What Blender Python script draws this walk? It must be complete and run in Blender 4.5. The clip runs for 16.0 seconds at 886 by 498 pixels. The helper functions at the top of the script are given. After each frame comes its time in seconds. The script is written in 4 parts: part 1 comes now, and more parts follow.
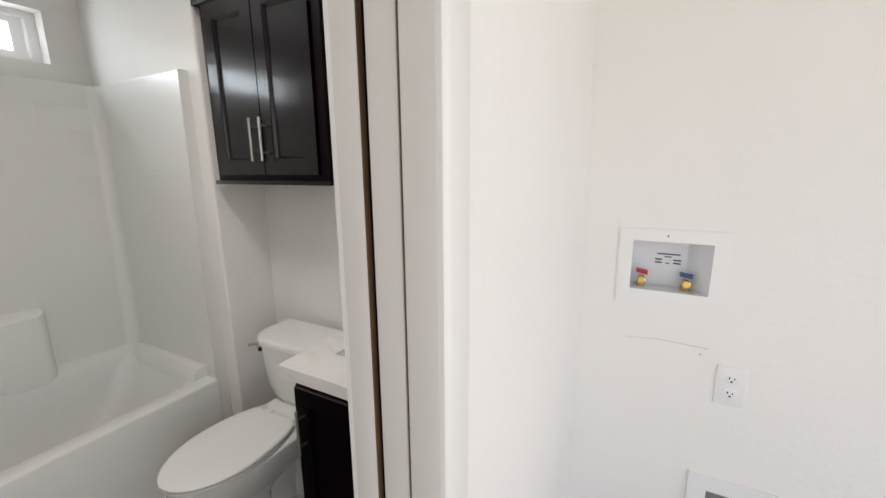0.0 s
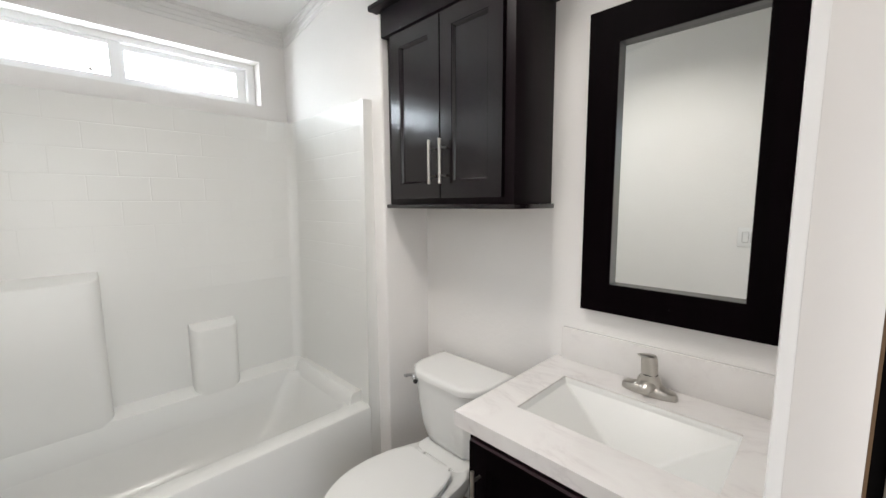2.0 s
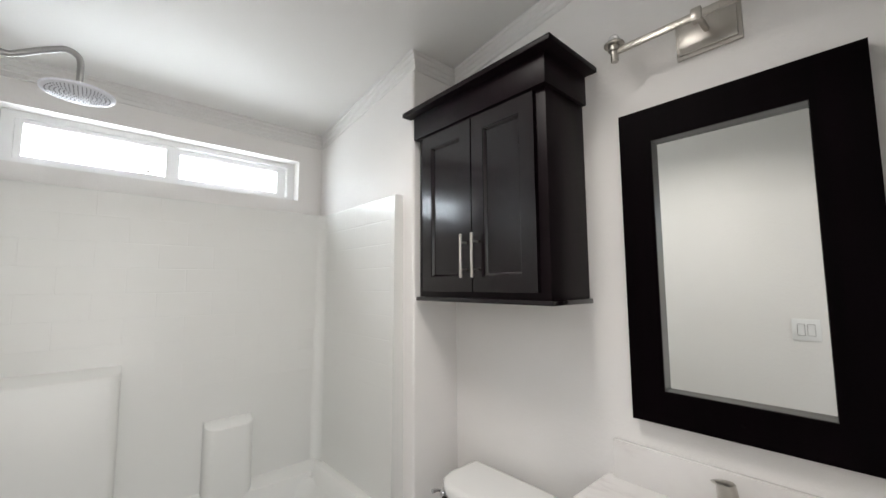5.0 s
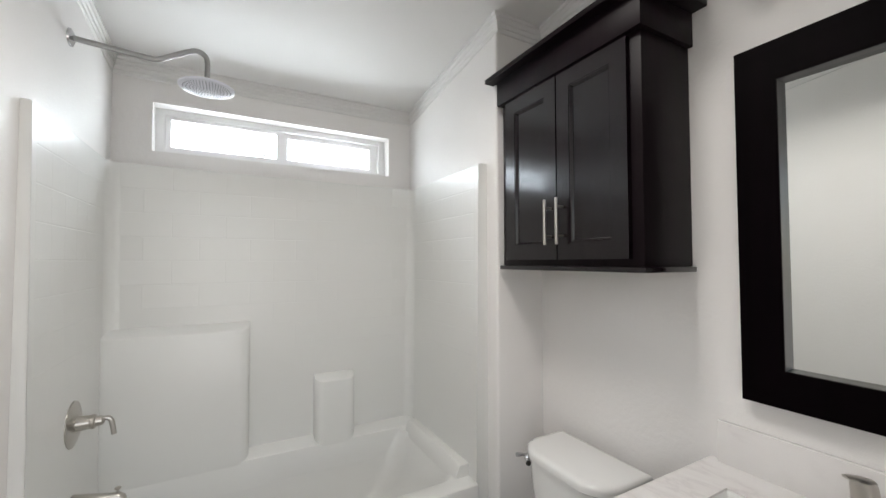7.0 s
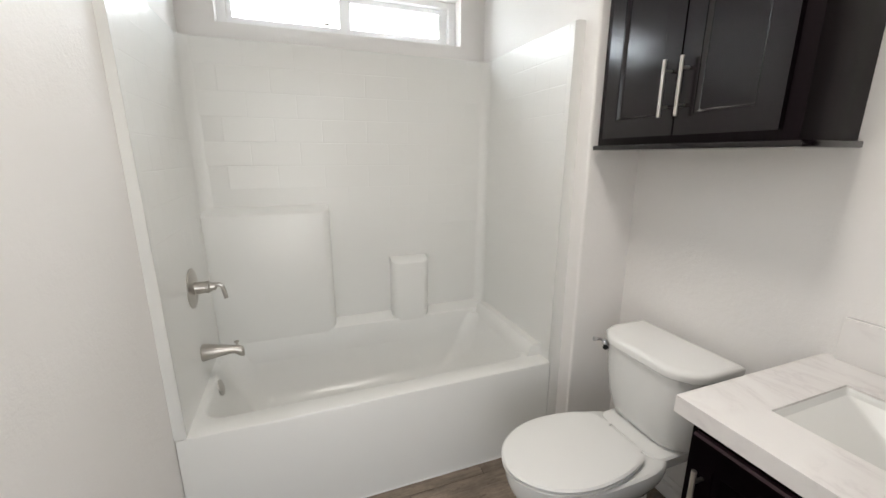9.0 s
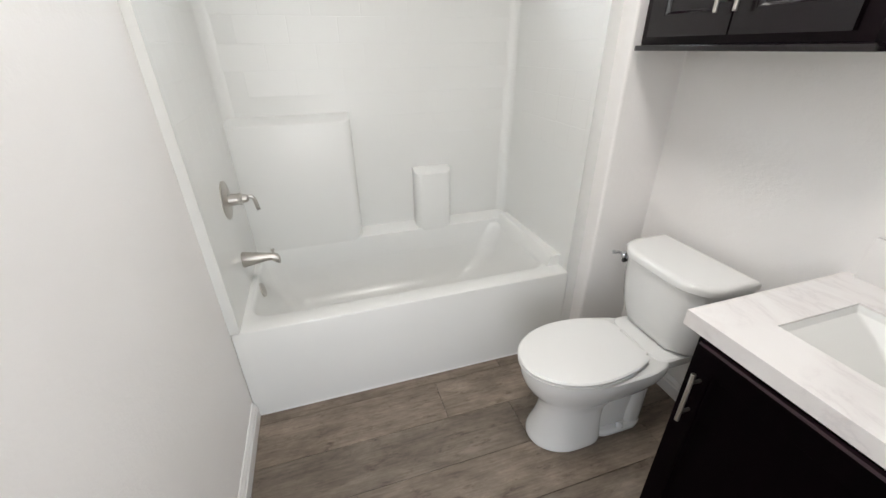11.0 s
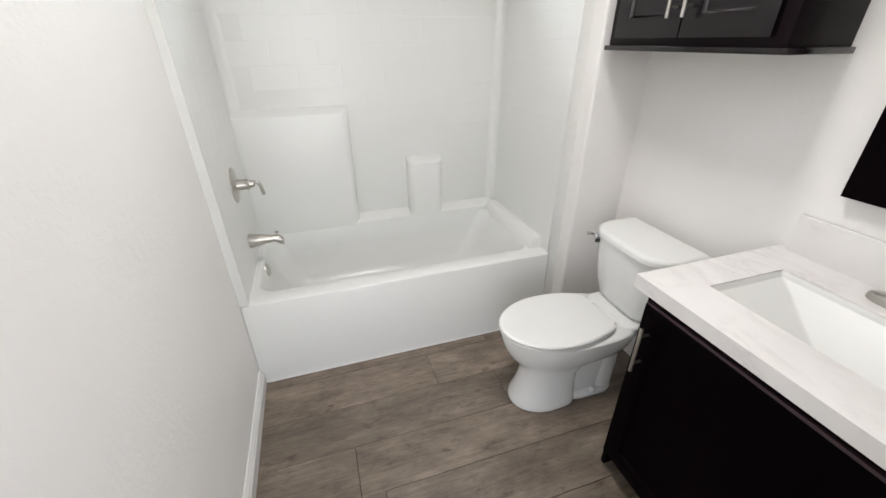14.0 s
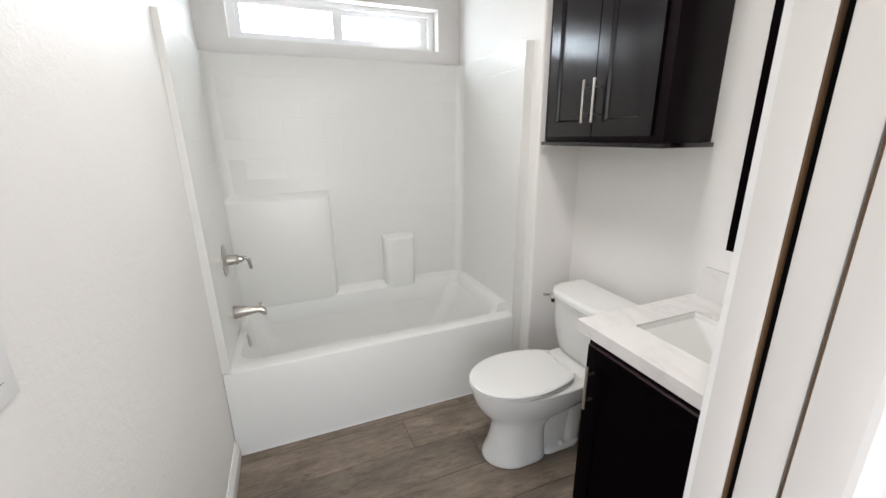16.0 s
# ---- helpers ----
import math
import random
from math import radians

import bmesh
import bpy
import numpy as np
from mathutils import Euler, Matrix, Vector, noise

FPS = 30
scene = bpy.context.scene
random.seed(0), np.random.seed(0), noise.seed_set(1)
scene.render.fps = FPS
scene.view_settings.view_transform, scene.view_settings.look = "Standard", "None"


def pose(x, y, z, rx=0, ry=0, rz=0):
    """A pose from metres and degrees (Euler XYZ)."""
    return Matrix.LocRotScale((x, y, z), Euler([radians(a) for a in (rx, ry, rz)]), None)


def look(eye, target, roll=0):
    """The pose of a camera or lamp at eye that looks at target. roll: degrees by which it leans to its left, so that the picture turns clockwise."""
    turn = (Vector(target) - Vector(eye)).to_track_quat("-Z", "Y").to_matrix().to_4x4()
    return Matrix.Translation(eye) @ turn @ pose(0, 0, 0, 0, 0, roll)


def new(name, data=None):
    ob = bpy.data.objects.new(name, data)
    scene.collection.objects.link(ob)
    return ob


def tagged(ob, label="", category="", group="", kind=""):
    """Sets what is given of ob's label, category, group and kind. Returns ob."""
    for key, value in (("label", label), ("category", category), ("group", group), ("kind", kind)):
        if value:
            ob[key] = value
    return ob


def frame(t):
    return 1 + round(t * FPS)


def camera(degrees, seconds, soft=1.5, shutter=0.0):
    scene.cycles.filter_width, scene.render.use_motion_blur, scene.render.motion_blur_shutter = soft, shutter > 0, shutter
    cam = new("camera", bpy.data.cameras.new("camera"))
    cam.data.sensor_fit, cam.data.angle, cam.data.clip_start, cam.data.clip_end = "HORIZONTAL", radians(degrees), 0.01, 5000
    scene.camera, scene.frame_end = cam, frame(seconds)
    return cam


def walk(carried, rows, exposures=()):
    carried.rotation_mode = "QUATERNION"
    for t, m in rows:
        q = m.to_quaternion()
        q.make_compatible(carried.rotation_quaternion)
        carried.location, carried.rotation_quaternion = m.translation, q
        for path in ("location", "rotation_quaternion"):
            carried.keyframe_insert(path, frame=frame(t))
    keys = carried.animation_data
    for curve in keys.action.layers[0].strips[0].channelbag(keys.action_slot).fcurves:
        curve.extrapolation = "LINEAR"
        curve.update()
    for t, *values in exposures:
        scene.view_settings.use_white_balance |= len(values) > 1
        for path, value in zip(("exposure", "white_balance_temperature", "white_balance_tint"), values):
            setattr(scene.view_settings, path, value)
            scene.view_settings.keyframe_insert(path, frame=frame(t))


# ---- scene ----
cam = camera(97.5, 16.0)
PATH = [
    (0, (1.879, 0.468, 1.508), (0.956, 2.195, 1.104), -0.5),
    (0.5, (1.764, 0.461, 1.482), (0.659, 2.095, 1.153), -0.5),
    (1, (1.676, 0.494, 1.468), (0.414, 2.019, 1.184), -0.5),
    (1.5, (1.62, 0.51, 1.45), (0.25, 1.946, 1.197), -0.4),
    (2, (1.563, 0.487, 1.472), (0.154, 1.887, 1.235), -0.4),
    (2.5, (1.508, 0.478, 1.504), (0.101, 1.889, 1.332), -0.4),
    (3, (1.475, 0.485, 1.522), (0.096, 1.933, 1.47), -0.4),
    (3.5, (1.443, 0.489, 1.522), (0.098, 1.967, 1.599), -0.4),
    (6, (1.533, 0.504, 1.517), (-0.093, 1.654, 1.702), -0.4),
    (6.5, (1.534, 0.513, 1.498), (-0.163, 1.56, 1.642), -0.3),
    (7, (1.522, 0.517, 1.483), (-0.236, 1.467, 1.548), -0.1),
    (7.5, (1.495, 0.498, 1.443), (-0.302, 1.377, 1.422), 0.0),
    (8, (1.471, 0.492, 1.424), (-0.36, 1.286, 1.283), 0.1),
    (8.5, (1.439, 0.481, 1.423), (-0.406, 1.201, 1.143), -0.0),
    (9, (1.403, 0.449, 1.426), (-0.419, 1.129, 0.959), 0.1),
    (9.5, (1.405, 0.458, 1.413), (-0.381, 1.091, 0.773), -0.1),
    (10, (1.396, 0.433, 1.44), (-0.32, 1.053, 0.622), 0.0),
    (12.5, (1.488, 0.431, 1.474), (-0.199, 0.918, 0.517), -0.5),
    (13, (1.531, 0.428, 1.474), (-0.157, 0.917, 0.52), -0.3),
    (13.5, (1.568, 0.421, 1.474), (-0.117, 0.926, 0.523), -0.4),
    (14, (1.587, 0.41, 1.487), (-0.091, 0.947, 0.541), -0.4),
    (14.5, (1.636, 0.368, 1.51), (-0.029, 0.963, 0.576), -0.4),
    (15, (1.685, 0.349, 1.51), (0.003, 0.993, 0.641), -0.6),
    (15.5, (1.745, 0.342, 1.507), (0.018, 1.021, 0.761), -0.6),
    (16, (1.815, 0.359, 1.5), (0.029, 1.065, 0.94), -0.7),
]

EXPOSURES = [(0, 0.36, 6650, 10), (0.5, 0.48, 6560, 10), (1, 0.54, 6450, 10), (1.5, 0.76, 6500, 10), (2, 0.86, 6500, 10), (3.5, 0.82, 6500, 10), (7, 0.64, 6450, 10), (9, 0.80, 6650, 10), (10, 0.96, 6520, 10), (12.5, 1.10, 6370, 10), (14, 1.10, 6370, 10), (15.5, 1.03, 6370, 10), (16, 0.94, 6420, 10)]
walk(cam, [(t, look(eye, target, roll)) for t, eye, target, roll in PATH], EXPOSURES)

# ---- light ----
SUN_HIGH, SUN_TURN = radians(52), radians(200)
world = bpy.data.worlds.new("sky")
world.use_nodes = True
scene.world = world
wn, wl = world.node_tree.nodes, world.node_tree.links
wn.clear()
sky = wn.new("ShaderNodeTexSky")
sky.sky_type, sky.sun_disc, sky.sun_elevation, sky.sun_rotation = "NISHITA", False, SUN_HIGH, SUN_TURN
bg = wn.new("ShaderNodeBackground")
bg.inputs["Strength"].default_value = 0.15
wo = wn.new("ShaderNodeOutputWorld")
wl.new(sky.outputs[0], bg.inputs[0])
wl.new(bg.outputs[0], wo.inputs[0])

sun = new("sun", bpy.data.lights.new("sun", "SUN"))
sun.data.energy, sun.data.angle, sun.data.color = 3.0, radians(0.5), (1.0, 0.95, 0.88)
sun_way = Vector((math.sin(SUN_TURN) * math.cos(SUN_HIGH), math.cos(SUN_TURN) * math.cos(SUN_HIGH), math.sin(SUN_HIGH)))
sun.matrix_world = look(sun_way * 20, (0, 0, 0))


# Area lamp, for the bath window and for the added fills.
def daylight(name, eye, target, wide, high, watts, colour):
    lamp = new(name, bpy.data.lights.new(name, "AREA"))
    lamp.data.shape, lamp.data.size, lamp.data.size_y = "RECTANGLE", wide, high
    lamp.data.energy, lamp.data.color = watts, colour
    lamp.matrix_world = look(eye, target)
    return lamp


high = daylight("bath_window_light", (-1.085, 0.784, 2.18), (0.0, 0.784, 2.10), 1.25, 0.24, 5.2, (0.88, 0.955, 1.0))
high.data.spread = radians(155)
# Two added, unseen hall lamps stand in for light through the doorway.
hall = daylight("hall_east_standin", (3.68, 0.2, 1.25), (1.6, 0.2, 1.25), 2.7, 2.3, 15.5, (1.0, 0.958, 0.92))
hall.data.spread = radians(135)
daylight("hall_south_standin", (2.62, -1.38, 1.25), (2.62, 0.0, 1.25), 1.7, 2.3, 11, (1.0, 0.945, 0.88))
# Unseen overhead fill, added to brighten the bathroom from above.
LX, LY = 0.72, 0.84
LZ = 2.505 + 0.131 * (LX + 0.05 + 0.92)
down = daylight("ceiling_fill", (LX, LY, LZ - 0.034), (LX, LY, 0), 0.42, 0.42, 7.6, (1.0, 0.955, 0.90))
down.data.shape, down.data.spread = "DISK", radians(142)



# ---- materials ----
def material(name, base, rough=0.5, metal=0.0, coat=0.0, spec=0.5):
    m = bpy.data.materials.new(name)
    m.use_nodes = True
    b = m.node_tree.nodes["Principled BSDF"]
    b.inputs["Base Color"].default_value = (*base, 1)
    b.inputs["Roughness"].default_value = rough
    b.inputs["Metallic"].default_value = metal
    b.inputs["Coat Weight"].default_value = coat
    b.inputs["Specular IOR Level"].default_value = spec
    return m


def add(m, kind, **values):
    n = m.node_tree.nodes.new(kind)
    for key, value in values.items():
        n.inputs[key].default_value = value
    return n


def where(m, stretch=(1, 1, 1)):
    """Object coordinates, stretched."""
    tc = m.node_tree.nodes.new("ShaderNodeTexCoord")
    mp = m.node_tree.nodes.new("ShaderNodeMapping")
    mp.inputs["Scale"].default_value = stretch
    m.node_tree.links.new(tc.outputs["Object"], mp.inputs["Vector"])
    return mp.outputs["Vector"]


def grain(m, scale, detail=4, stretch=(1, 1, 1), rough=0.55):
    n = add(m, "ShaderNodeTexNoise", Scale=scale, Detail=detail, Roughness=rough)
    m.node_tree.links.new(where(m, stretch), n.inputs["Vector"])
    return n.outputs["Fac"]


def ramp(m, source, stops):
    r = m.node_tree.nodes.new("ShaderNodeValToRGB")
    while len(r.color_ramp.elements) < len(stops):
        r.color_ramp.elements.new(0.5)
    for e, (at, c) in zip(r.color_ramp.elements, stops):
        e.position, e.color = at, (*c, 1)
    m.node_tree.links.new(source, r.inputs[0])
    return r.outputs[0]


def bump(m, source, strength, distance, before=None):
    b = add(m, "ShaderNodeBump", Strength=strength, Distance=distance)
    m.node_tree.links.new(source, b.inputs["Height"])
    if before is not None:
        m.node_tree.links.new(before, b.inputs["Normal"])
    m.node_tree.links.new(b.outputs[0], m.node_tree.nodes["Principled BSDF"].inputs["Normal"])
    return b.outputs[0]


def plug(m, source, name):
    m.node_tree.links.new(source, m.node_tree.nodes["Principled BSDF"].inputs[name])


def remap(m, source, low, high):
    r = m.node_tree.nodes.new("ShaderNodeMapRange")
    r.inputs["To Min"].default_value, r.inputs["To Max"].default_value = low, high
    m.node_tree.links.new(source, r.inputs["Value"])
    return r.outputs[0]


WALL = material("wall_paint", (0.83, 0.803, 0.785), 0.5, spec=0.2)
plug(WALL, ramp(WALL, grain(WALL, 1.3, 3), [(0.3, (0.81, 0.792, 0.775)), (0.7, (0.84, 0.822, 0.804))]), "Base Color")
bump(WALL, grain(WALL, 210, 3), 0.32, 0.0016, bump(WALL, grain(WALL, 50, 2), 0.34, 0.003))
plug(WALL, remap(WALL, grain(WALL, 9, 3), 0.42, 0.54), "Roughness")

CEIL = material("ceiling_paint", (0.83, 0.825, 0.81), 0.6)
bump(CEIL, grain(CEIL, 120, 4), 0.2, 0.002)

TRIM = material("trim_paint", (0.74, 0.73, 0.715), 0.30)
bump(TRIM, grain(TRIM, 60, 3, (1, 1, 0.2)), 0.08, 0.001)

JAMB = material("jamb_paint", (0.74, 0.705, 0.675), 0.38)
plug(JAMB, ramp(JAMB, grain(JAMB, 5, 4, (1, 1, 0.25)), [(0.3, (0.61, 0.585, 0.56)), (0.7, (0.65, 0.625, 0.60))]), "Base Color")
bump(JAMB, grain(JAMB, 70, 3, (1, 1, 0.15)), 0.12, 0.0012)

RAW = material("raw_wood", (0.16, 0.085, 0.04), 0.7)
plug(RAW, ramp(RAW, grain(RAW, 30, 4, (1, 1, 0.08)), [(0.3, (0.045, 0.023, 0.010)), (0.7, (0.13, 0.070, 0.028))]), "Base Color")

TUB = material("white_fibreglass", (0.75, 0.752, 0.73), 0.32, coat=0.35, spec=0.4)
TUB.node_tree.nodes["Principled BSDF"].inputs["Coat Roughness"].default_value = 0.18
plug(TUB, remap(TUB, grain(TUB, 4, 3), 0.29, 0.36), "Roughness")

PORCELAIN = material("porcelain", (0.80, 0.80, 0.785), 0.12, coat=0.4)
SEAT = material("seat_plastic", (0.79, 0.79, 0.775), 0.24)
PLASTIC = material("white_plastic", (0.80, 0.80, 0.80), 0.35)
BOXWHITE = material("box_plastic", (0.72, 0.73, 0.76), 0.4)
GREY = material("grey_print", (0.08, 0.08, 0.09), 0.6)
VENTGREY = material("vent_metal", (0.35, 0.36, 0.38), 0.45, 0.6)
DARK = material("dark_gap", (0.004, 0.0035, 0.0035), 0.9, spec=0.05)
RUBBER = material("black_rubber", (0.02, 0.02, 0.02), 0.6)

NICKEL = material("brushed_nickel", (0.50, 0.475, 0.44), 0.28, 1.0)
plug(NICKEL, remap(NICKEL, grain(NICKEL, 400, 2, (1, 1, 0.05)), 0.25, 0.35), "Roughness")
CHROME = material("chrome", (0.62, 0.62, 0.63), 0.14, 1.0)
ARM_METAL = material("satin_chrome", (0.40, 0.395, 0.39), 0.30, 1.0)
BRASS = material("brass", (0.56, 0.38, 0.14), 0.22, 1.0)
RED = material("red_plastic", (0.40, 0.006, 0.03), 0.4)
BLUE = material("blue_plastic", (0.006, 0.075, 0.20), 0.4)
HEADFACE = material("nozzle_plate", (0.78, 0.79, 0.86), 0.3)
NOZZLE = material("nozzle_rubber", (0.30, 0.31, 0.36), 0.6)

WOOD = material("espresso_wood", (0.014, 0.010, 0.011), 0.17, coat=0.85, spec=0.08)
WOOD.node_tree.nodes["Principled BSDF"].inputs["Coat Roughness"].default_value = 0.16
WOOD.node_tree.nodes["Principled BSDF"].inputs["Anisotropic"].default_value = 0.75
upright = WOOD.node_tree.nodes.new("ShaderNodeTangent")
upright.direction_type, upright.axis = "RADIAL", "Z"
plug(WOOD, upright.outputs[0], "Tangent")
WOOD.node_tree.nodes["Principled BSDF"].inputs["Anisotropic Rotation"].default_value = 0.0
wood_grain = grain(WOOD, 22, 6, (1, 1, 0.06), 0.65)
plug(WOOD, ramp(WOOD, wood_grain, [(0.25, (0.0022, 0.0008, 0.0018)), (0.75, (0.0056, 0.0022, 0.0044))]), "Base Color")
plug(WOOD, remap(WOOD, grain(WOOD, 40, 4, (1, 1, 0.1)), 0.15, 0.20), "Roughness")
bump(WOOD, grain(WOOD, 160, 4, (1, 1, 0.04)), 0.03, 0.0003)

STONE = material("cultured_marble", (0.80, 0.79, 0.775), 0.14, coat=0.25)
sn = add(STONE, "ShaderNodeTexNoise", Scale=2.6, Detail=7, Roughness=0.62, Distortion=1.6)
STONE.node_tree.links.new(where(STONE, (1.0, 2.3, 1)), sn.inputs["Vector"])
veins = ramp(STONE, sn.outputs["Fac"], [(0.40, (0.76, 0.738, 0.72)), (0.475, (0.73, 0.70, 0.685)), (0.505, (0.67, 0.64, 0.63)), (0.53, (0.73, 0.70, 0.685)), (0.62, (0.77, 0.748, 0.73))])
plain = ramp(STONE, grain(STONE, 3.5, 4), [(0.3, (0.745, 0.722, 0.705)), (0.7, (0.775, 0.755, 0.738))])
patch = ramp(STONE, grain(STONE, 4.2, 2), [(0.40, (0, 0, 0)), (0.56, (1, 1, 1))])
BASIN = material("basin_white", (0.72, 0.72, 0.70), 0.34)

PLANK = material("vinyl_plank", (0.2, 0.17, 0.14), 0.42)
info = PLANK.node_tree.nodes.new("ShaderNodeObjectInfo")
shift = PLANK.node_tree.nodes.new("ShaderNodeVectorMath")
shift.operation = "ADD"
tcp = PLANK.node_tree.nodes.new("ShaderNodeTexCoord")
mul = PLANK.node_tree.nodes.new("ShaderNodeMath")
mul.operation = "MULTIPLY"
mul.inputs[1].default_value = 37.0
PLANK.node_tree.links.new(info.outputs["Random"], mul.inputs[0])
PLANK.node_tree.links.new(tcp.outputs["Object"], shift.inputs[0])
PLANK.node_tree.links.new(mul.outputs[0], shift.inputs[1])


def plank_noise(scale, stretch, detail, rough, distort=0.0):
    mp = add(PLANK, "ShaderNodeMapping", Scale=stretch)
    n = add(PLANK, "ShaderNodeTexNoise", Scale=scale, Detail=detail, Roughness=rough, Distortion=distort)
    PLANK.node_tree.links.new(shift.outputs[0], mp.inputs["Vector"])
    PLANK.node_tree.links.new(mp.outputs[0], n.inputs["Vector"])
    return n.outputs["Fac"]


def mixed(m, factor, a, b, kind="MIX", fixed=None):
    n = m.node_tree.nodes.new("ShaderNodeMix")
    n.data_type, n.blend_type = "RGBA", kind
    if fixed is None:
        m.node_tree.links.new(factor, n.inputs[0])
    else:
        n.inputs[0].default_value = fixed
    m.node_tree.links.new(a, n.inputs[6])
    m.node_tree.links.new(b, n.inputs[7])
    return n.outputs[2]


broad = ramp(PLANK, plank_noise(9.0, (1.1, 0.40, 1), 12, 0.74, 0.15), [(0.33, (0.165, 0.132, 0.104)), (0.45, (0.262, 0.216, 0.176)), (0.56, (0.345, 0.290, 0.240)), (0.68, (0.46, 0.395, 0.335))])
streak = ramp(PLANK, plank_noise(110, (1, 0.045, 1), 8, 0.72, 0.2), [(0.32, (0.55, 0.52, 0.49)), (0.58, (1.0, 1.0, 1.0))])
plug(STONE, mixed(STONE, patch, plain, veins), "Base Color")
both = mixed(PLANK, None, broad, streak, "MULTIPLY", 0.75)
knots = ramp(PLANK, plank_noise(34, (1, 0.30, 1), 8, 0.75, 0.2), [(0.32, (0.42, 0.36, 0.31)), (0.45, (1.0, 1.0, 1.0))])
both = mixed(PLANK, None, both, knots, "MULTIPLY", 0.9)
tone = ramp(PLANK, info.outputs["Random"], [(0.0, (0.55, 0.535, 0.51)), (1.0, (0.76, 0.725, 0.68))])
plug(PLANK, mixed(PLANK, None, both, tone, "MULTIPLY", 1.0), "Base Color")
bump(PLANK, plank_noise(60, (1, 0.08, 1), 5, 0.7), 0.25, 0.0012)
plug(PLANK, remap(PLANK, plank_noise(8, (1, 0.4, 1), 3, 0.5), 0.34, 0.52), "Roughness")

SATIN = material("espresso_satin", (0.002, 0.0012, 0.0018), 0.5, spec=0.04)
plug(SATIN, ramp(SATIN, grain(SATIN, 22, 6, (1, 1, 0.06), 0.65), [(0.25, (0.0006, 0.0002, 0.0004)), (0.75, (0.0030, 0.0008, 0.0020))]), "Base Color")
bump(SATIN, grain(SATIN, 160, 4, (1, 1, 0.04)), 0.08, 0.0005)
CARCASS = material("espresso_carcass", (0.005, 0.003, 0.004), 0.40, spec=0.13)
plug(CARCASS, ramp(CARCASS, grain(CARCASS, 22, 6, (1, 1, 0.06), 0.65), [(0.25, (0.0030, 0.0012, 0.0022)), (0.75, (0.0080, 0.0036, 0.0056))]), "Base Color")
# Greyer than the near-black frame, to paint reflections on its inner faces.
INNER_SHEEN = material("frame_inner_sheen", (0.013, 0.012, 0.0115), 0.28, spec=0.5)
# Lighter espresso that paints the highlight along the vanity door's top edge.
EDGE_SHEEN = material("espresso_edge_sheen", (0.045, 0.020, 0.028), 0.3, spec=0.4)
SCUFF = material("scuffed_paint", (0.52, 0.50, 0.48), 0.6)
GAP_SHADE = material("switch_gap_shade", (0.22, 0.21, 0.20), 0.7)
MIRROR = material("mirror_silver", (0.86, 0.88, 0.86), 0.01, 1.0)
GLASS = material("obscure_glass", (1, 1, 1), 0.12)
GLASS.node_tree.nodes["Principled BSDF"].inputs["Transmission Weight"].default_value = 1.0
GLASS.node_tree.nodes["Principled BSDF"].inputs["IOR"].default_value = 1.1
VINYL = material("window_vinyl", (0.9, 0.9, 0.9), 0.3)
GROUND = material("gravel_ground", (0.30, 0.27, 0.23), 0.9)
plug(GROUND, ramp(GROUND, grain(GROUND, 8, 6), [(0.3, (0.22, 0.19, 0.16)), (0.7, (0.36, 0.33, 0.28))]), "Base Color")


# ---- mesh helpers ----
def mesh_of(bm, name, smooth=True):
    bmesh.ops.recalc_face_normals(bm, faces=bm.faces)
    me = bpy.data.meshes.new(name)
    for f in bm.faces:
        f.smooth = smooth
    if smooth:
        for e in bm.edges:
            if len(e.link_faces) == 2 and e.calc_face_angle(0) > radians(35):
                e.smooth = False
    bm.to_mesh(me)
    bm.free()
    return me


def part(name, bm, mat, parent=None, label="", kind="", smooth=True):
    me = mesh_of(bm, name, smooth)
    me.materials.append(mat)
    ob = new(name, me)
    if parent is not None:
        ob.parent = parent
        ob.matrix_parent_inverse = Matrix.Translation(-Vector(parent_place(parent)))
    return tagged(ob, label, kind=kind)


def parent_place(ob):
    place = Vector(ob.location)
    return place if ob.parent is None or ob.type == "EMPTY" else Vector((0, 0, 0))


def thing(name, place, label, category, group=""):
    ob = new(name)
    ob.location = place
    ob.empty_display_size = 0.1
    return tagged(ob, label, category, group)


def box(x0, x1, y0, y1, z0, z1, bevel=0.0, segments=2):
    bm = bmesh.new()
    bmesh.ops.create_cube(bm, size=1)
    for v in bm.verts:
        v.co = Vector(((x0 + x1) / 2 + v.co.x * (x1 - x0), (y0 + y1) / 2 + v.co.y * (y1 - y0), (z0 + z1) / 2 + v.co.z * (z1 - z0)))
    if bevel:
        bmesh.ops.bevel(bm, geom=list(bm.edges), offset=bevel, segments=segments, affect="EDGES", profile=0.5)
    return bm


def join(*bms):
    out = bms[0]
    for b in bms[1:]:
        me = bpy.data.meshes.new("tmp")
        b.to_mesh(me)
        out.from_mesh(me)
        b.free()
        bpy.data.meshes.remove(me)
    return out


def loft(rings, cap_start=True, cap_end=True, closed=False):
    bm = bmesh.new()
    rows = [[bm.verts.new(p) for p in ring] for ring in rings]
    n = len(rows[0])
    pairs = list(zip(rows, rows[1:])) + ([(rows[-1], rows[0])] if closed else [])
    for a, b in pairs:
        for i in range(n):
            j = (i + 1) % n
            bm.faces.new((a[i], a[j], b[j], b[i]))
    if cap_start and not closed:
        bm.faces.new(rows[0])
    if cap_end and not closed:
        bm.faces.new(rows[-1])
    return bm


